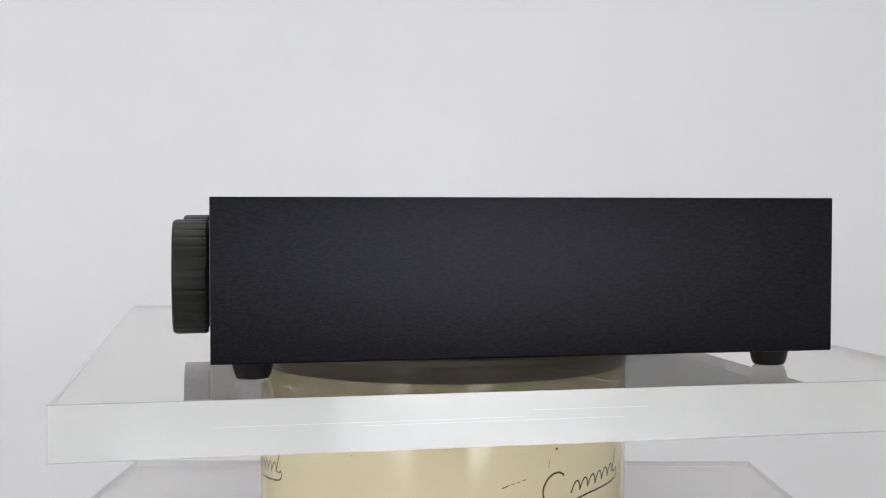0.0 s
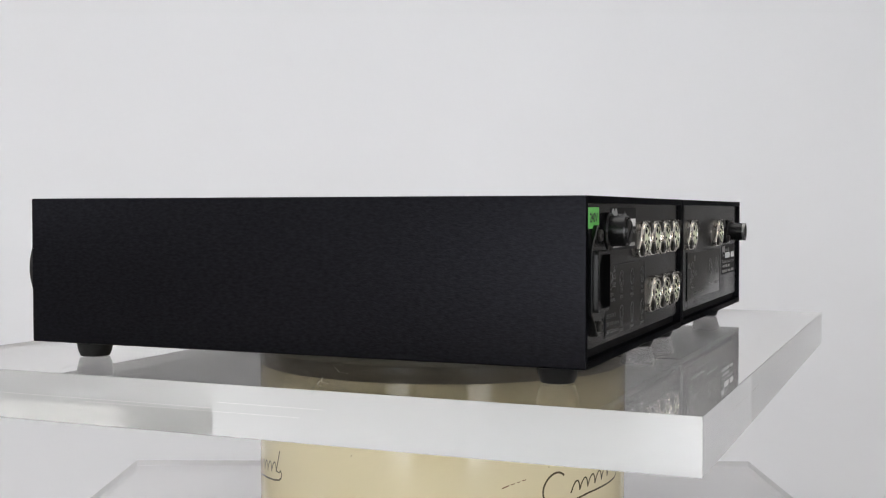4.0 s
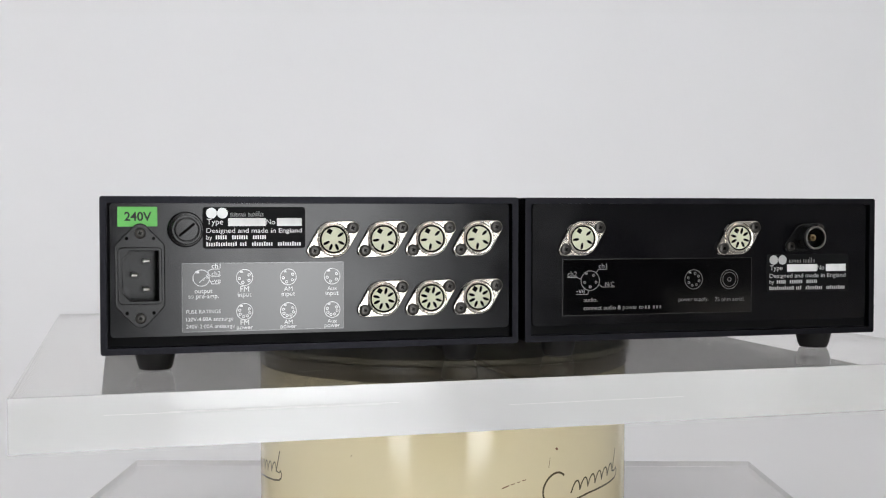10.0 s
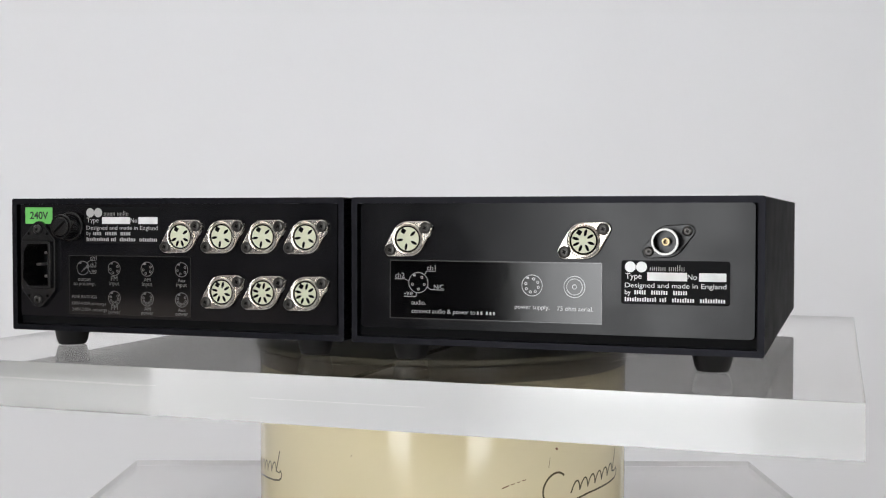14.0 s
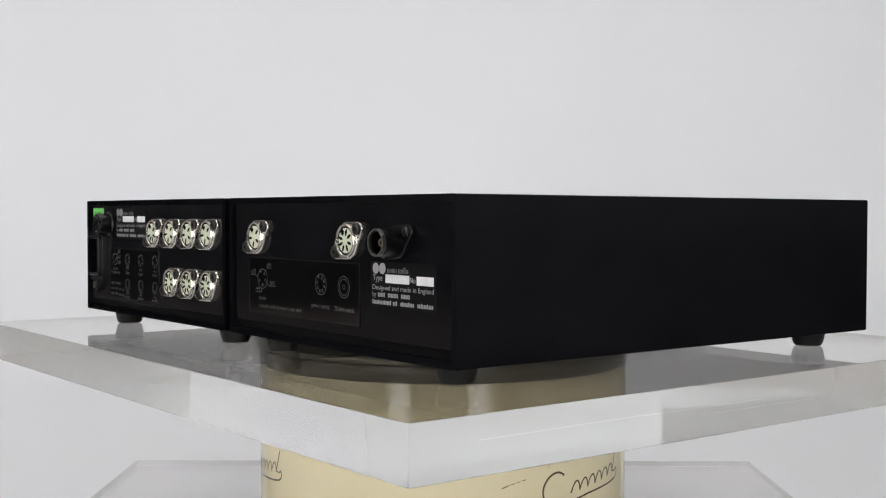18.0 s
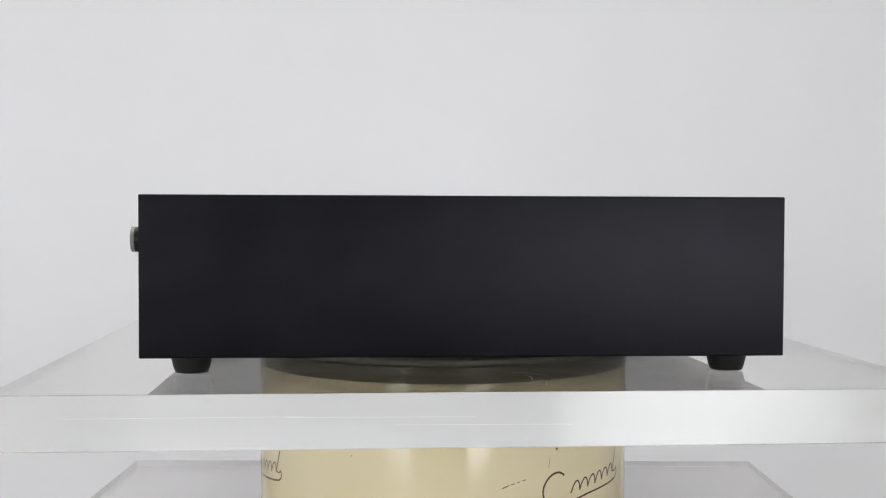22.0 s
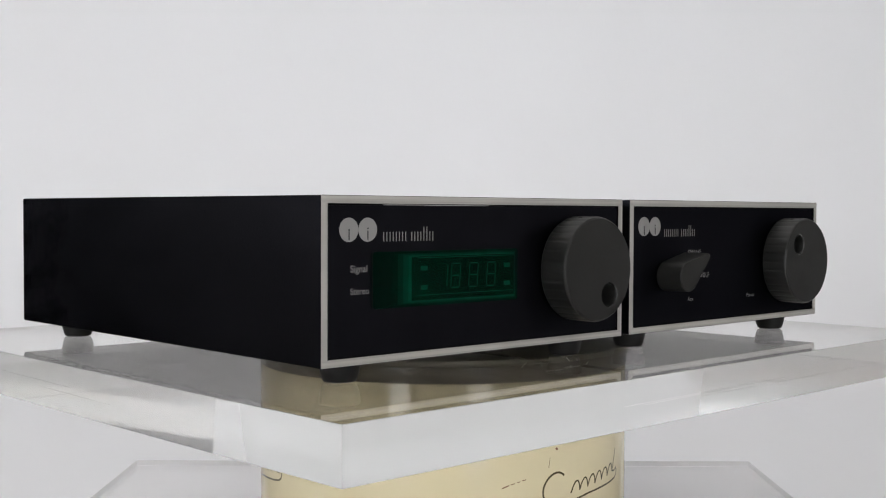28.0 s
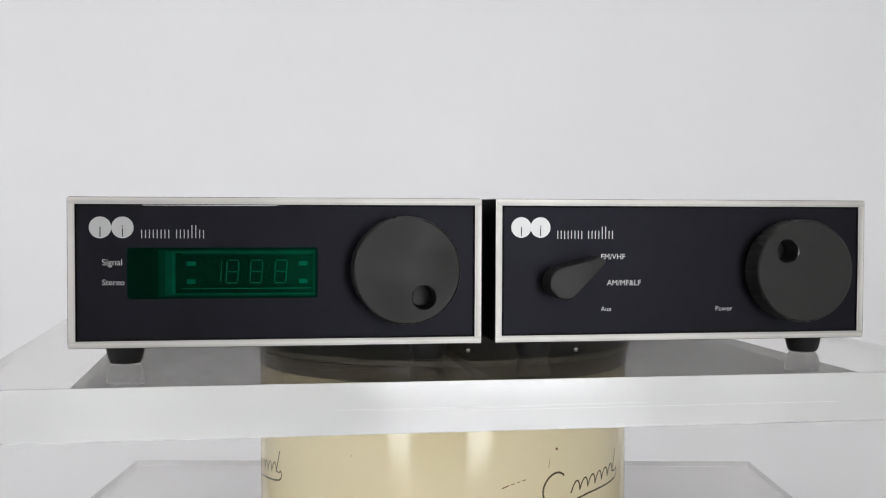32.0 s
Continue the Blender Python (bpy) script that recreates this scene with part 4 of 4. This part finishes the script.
def tuner_unit():
    cx = -0.1078
    m = pose(cx, 0.0014, PLATE_TOP, 0, 0, -0.829)
    unit = thing("radio_tuner", turn(0.0) @ m, "black half-width radio tuner with green display and aluminium-framed front", "hi-fi unit", "hi-fi pair")
    build_case(unit, paint=CASE_SMOOTH, rear_paint=REAR_DULL)
    fy = FRONT_Y
    front_cx = cx + 0.0007
    build_logo(unit, -0.1958 - front_cx, -0.1850 - front_cx, zz(0.0727), 0.0054, fy, False, PRINT, (-0.1759 - front_cx, -0.1437 - front_cx, zz(0.0673), zz(0.0738)))
    for body, x0, x1, z in (("Signal", -0.1949, -0.1853, 0.0550), ("Stereo", -0.1949, -0.1842, 0.0451)):
        lettering(unit, body, x0 - front_cx, zz(z) - 0.0012, fy - 0.0001, x1 - x0, FRONT_FACE, PRINT)
    build_knob(unit, "tuning_knob", -0.0439 - front_cx, zz(0.0512), 0.0086, -0.0136, "large matt black knob with a finger hole")

    bm = bmesh.new()
    box(bm, (-0.0683, CASE_FRONT - 0.0001, CASE_HIGH - 0.00425), (-0.0012, CASE_FRONT + 0.0013, CASE_HIGH - 0.00395))
    part("bare_edge", bm, WHITE, unit, "bare metal sliver showing above the panel", smooth=False)

    # display: filter pane over a glass tube with unlit digits
    x0, x1, z0, z1 = -0.1827 - front_cx, -0.0881 - front_cx, zz(0.0369), zz(0.0626)
    mx, mz = (x0 + x1) / 2, (z0 + z1) / 2
    bm = bmesh.new()
    slab(bm, round_rect(x1 - x0, z1 - z0, 0.0014), fy - 0.0001, fy - 0.0003, 0, mx, mz)
    display = part("display_well", bm, WELL, unit, "dark plate painted as the display's recess")
    bm = bmesh.new()
    # Stacked steps, darkest outside, stand in for the soft fall-off of light.
    for k, mat in enumerate(TUBE_FADES):
        box(bm, (x0 + 0.0120 + 0.0032 * k, fy - 0.0004 - 0.0001 * k, z0 + 0.0005 + 0.0006 * k), (x1 - 0.0006 - 0.0005 * k, fy - 0.0003, z1 - 0.0005 - 0.0006 * k))
        part("tube_fade", bm, mat, display, "step of the fade painted round the display glass", smooth=False)
        bm = bmesh.new()
    box(bm, (x0 + 0.0235, fy - 0.0009, z0 + 0.0026), (x1 - 0.0022, fy - 0.0003, z1 - 0.0026))
    part("display_tube", bm, TUBE, display, "dark glass display tube", smooth=False)
    bm = bmesh.new()
    yd = fy - 0.00095
    h = 0.0115
    for k, dx in enumerate((-0.1395, -0.1310, -0.1191, -0.1068)):
        c, base, w = dx - front_cx, zz(0.0447), 0.0058
        lean = 0.0008

        def q(u, v):
            return c + u * w / 2 + lean * (v - 0.5), base + v * h
        segs = [((1, 0.06), (1, 0.46)), ((1, 0.54), (1, 0.94))]
        if k:
            segs += [((-1, 0.06), (-1, 0.46)), ((-1, 0.54), (-1, 0.94)), ((-0.85, 0), (0.85, 0)), ((-0.85, 0.5), (0.85, 0.5)), ((-0.85, 1), (0.85, 1))]
        for a, b in segs:
            stroke(bm, [q(*a), q(*b)], 0.0005, yd)
    stroke(bm, [(x0 + 0.027, z0 + 0.0050), (x1 - 0.003, z0 + 0.0050)], 0.0003, yd)
    stroke(bm, [(x0 + 0.027, z1 - 0.0032), (x1 - 0.003, z1 - 0.0032)], 0.0003, yd)
    for bx, bz in ((-0.1515, 0.0545), (-0.1515, 0.0455), (-0.0955, 0.0545), (-0.0955, 0.0455)):
        stroke(bm, [(bx - front_cx - 0.0022, zz(bz)), (bx - front_cx + 0.0022, zz(bz))], 0.0022, yd)
    part("digits", bm, SEGMENT, display, "unlit seven-segment digits", smooth=False)
    bm = bmesh.new()
    loop = [bm.verts.new((x + mx, fy - 0.0012, z + mz)) for x, z in round_rect(x1 - x0, z1 - z0, 0.0014)]
    bm.faces.new(loop)
    pane = part("filter_pane", bm, FILTER, display, "green filter pane", smooth=False)
    if pane.data.polygons[0].normal.y > 0:
        pane.data.flip_normals()

    rear_cx = cx + 0.0024
    # rear
    build_socket(unit, -0.0326 - rear_cx, zz(0.0665), 5)
    build_socket(unit, -0.1244 - rear_cx, zz(0.0663), 8)
    type_plate(unit, -0.1425 - rear_cx, zz(0.0570), -0.1941 - rear_cx, zz(0.0359))
    y = REAR_Y + 0.00045
    sheet = film(unit, "diagram_label", -0.0221 - rear_cx, zz(0.0255), -0.1331 - rear_cx, zz(0.0554), 0.0004, lift=0.0004, label="glossy black label with white socket diagrams", edge=0.0003)
    ax, az, r = -0.0377 - rear_cx, zz(0.0440), 0.0054
    symbol(sheet, ax, az, r, (125, 345, 270, 195), y)
    symbol(sheet, -0.0980 - rear_cx, zz(0.0438), r, (150, 195, 240, 285, 330, 15, 105), y)
    bm = bmesh.new()
    for r0 in (0.0054, 0.0041, 0.0012):
        flat_ring(bm, -0.1195 - rear_cx, zz(0.0435), r0, r0 - 0.0003, y)
    part("aerial_symbol", bm, DIAGRAM, sheet, smooth=False)
    for pts in ([(ax - 0.0036, az + 0.0044), (ax - 0.0046, az + 0.0060), (ax - 0.0095, az + 0.0060)], [(ax - 0.0050, az - 0.0022), (ax - 0.0068, az - 0.0035), (ax - 0.0140, az - 0.0035)],
                [(ax + 0.0054, az + 0.0010), (ax + 0.0075, az + 0.0018), (ax + 0.0130, az + 0.0018)], [(ax + 0.0010, az - 0.0054), (ax + 0.0014, az - 0.0072), (ax + 0.0080, az - 0.0072)]):
        bm = bmesh.new()
        stroke(bm, pts, 0.00035, y)
        part("lead_line", bm, DIAGRAM, sheet, smooth=False)
    for body, x, z, w in (("ch1", ax - 0.0048, az + 0.0065, 0.0046), ("N/C", ax - 0.0085, az - 0.0030, 0.0052), ("ch2", ax + 0.0128, az + 0.0023, 0.0052), ("-ve", ax + 0.0078, az - 0.0066, 0.0048)):
        lettering(sheet, body, x, z, y, w, REAR_FACE, DIAGRAM)
    lettering(sheet, "audio.", -0.0340 - rear_cx, zz(0.0327), y, 0.0078, REAR_FACE, DIAGRAM)
    lettering(sheet, "connect audio & power to", -0.0340 - rear_cx, zz(0.0284), y, 0.0345, REAR_FACE, DIAGRAM)
    bars(sheet, "name_bar", [(-0.0693 - rear_cx - 0.0019 * k, zz(0.0284), -0.0693 - rear_cx - 0.0019 * k - 0.0009, zz(0.0300)) for k in (0, 1, 2.5, 3.5, 4.5)], y, DIAGRAM)
    lettering(sheet, "power supply.", -0.0980 - rear_cx, zz(0.0320), y, 0.0178, REAR_FACE, DIAGRAM, align="mid")
    lettering(sheet, "75 ohm aerial.", -0.1198 - rear_cx, zz(0.0316), y, 0.0180, REAR_FACE, DIAGRAM, align="mid")

    # aerial socket
    y = REAR_Y
    bm = bmesh.new()
    slab(bm, hull([(0, 0, 0.0078), (-0.0091, 0.0049, 0.0034), (0.0091, -0.0049, 0.0034)]), y, y + 0.002, 0.0006)
    aerial = part("aerial_socket", bm, PLASTIC, unit, "black aerial socket with a metal cup", at=pose(-0.1652 - rear_cx, 0, zz(0.0663)))
    bm = bmesh.new()
    lathe_y(bm, [(0.0064, y + 0.0018), (0.0062, y + 0.0120), (0.0054, y + 0.0120), (0.0054, y + 0.004), (0, y + 0.004)], 40)
    part("barrel", bm, PLASTIC, aerial)
    bm = bmesh.new()
    frame_ring(bm, circle(0.0063, 40), circle(0.0054, 40), y + 0.0112, y + 0.0130)
    part("metal_rim", bm, RIM, aerial, "dull metal rim")
    bm = bmesh.new()
    lathe_y(bm, [(0.0018, y + 0.004), (0.0018, y + 0.0100), (0.0011, y + 0.0100), (0.0011, y + 0.005), (0, y + 0.005)], 20)
    part("contact", bm, GOLD, aerial)
    for s in (-1, 1):
        build_screw(aerial, s * 0.0091, -s * 0.0049, y + 0.002, 0.0024)
    return unit, m


control, control_at = control_unit()
tuner, tuner_at = tuner_unit()


def motions():
    times = [0.5 * k for k in range(65)]
    for ob, m in ((turntable, pose(0, 0, 0)), (plate, PLATE_AT), (control, control_at), (tuner, tuner_at)):
        walk(ob, [(t, turn(t) @ m) for t in times])


motions()
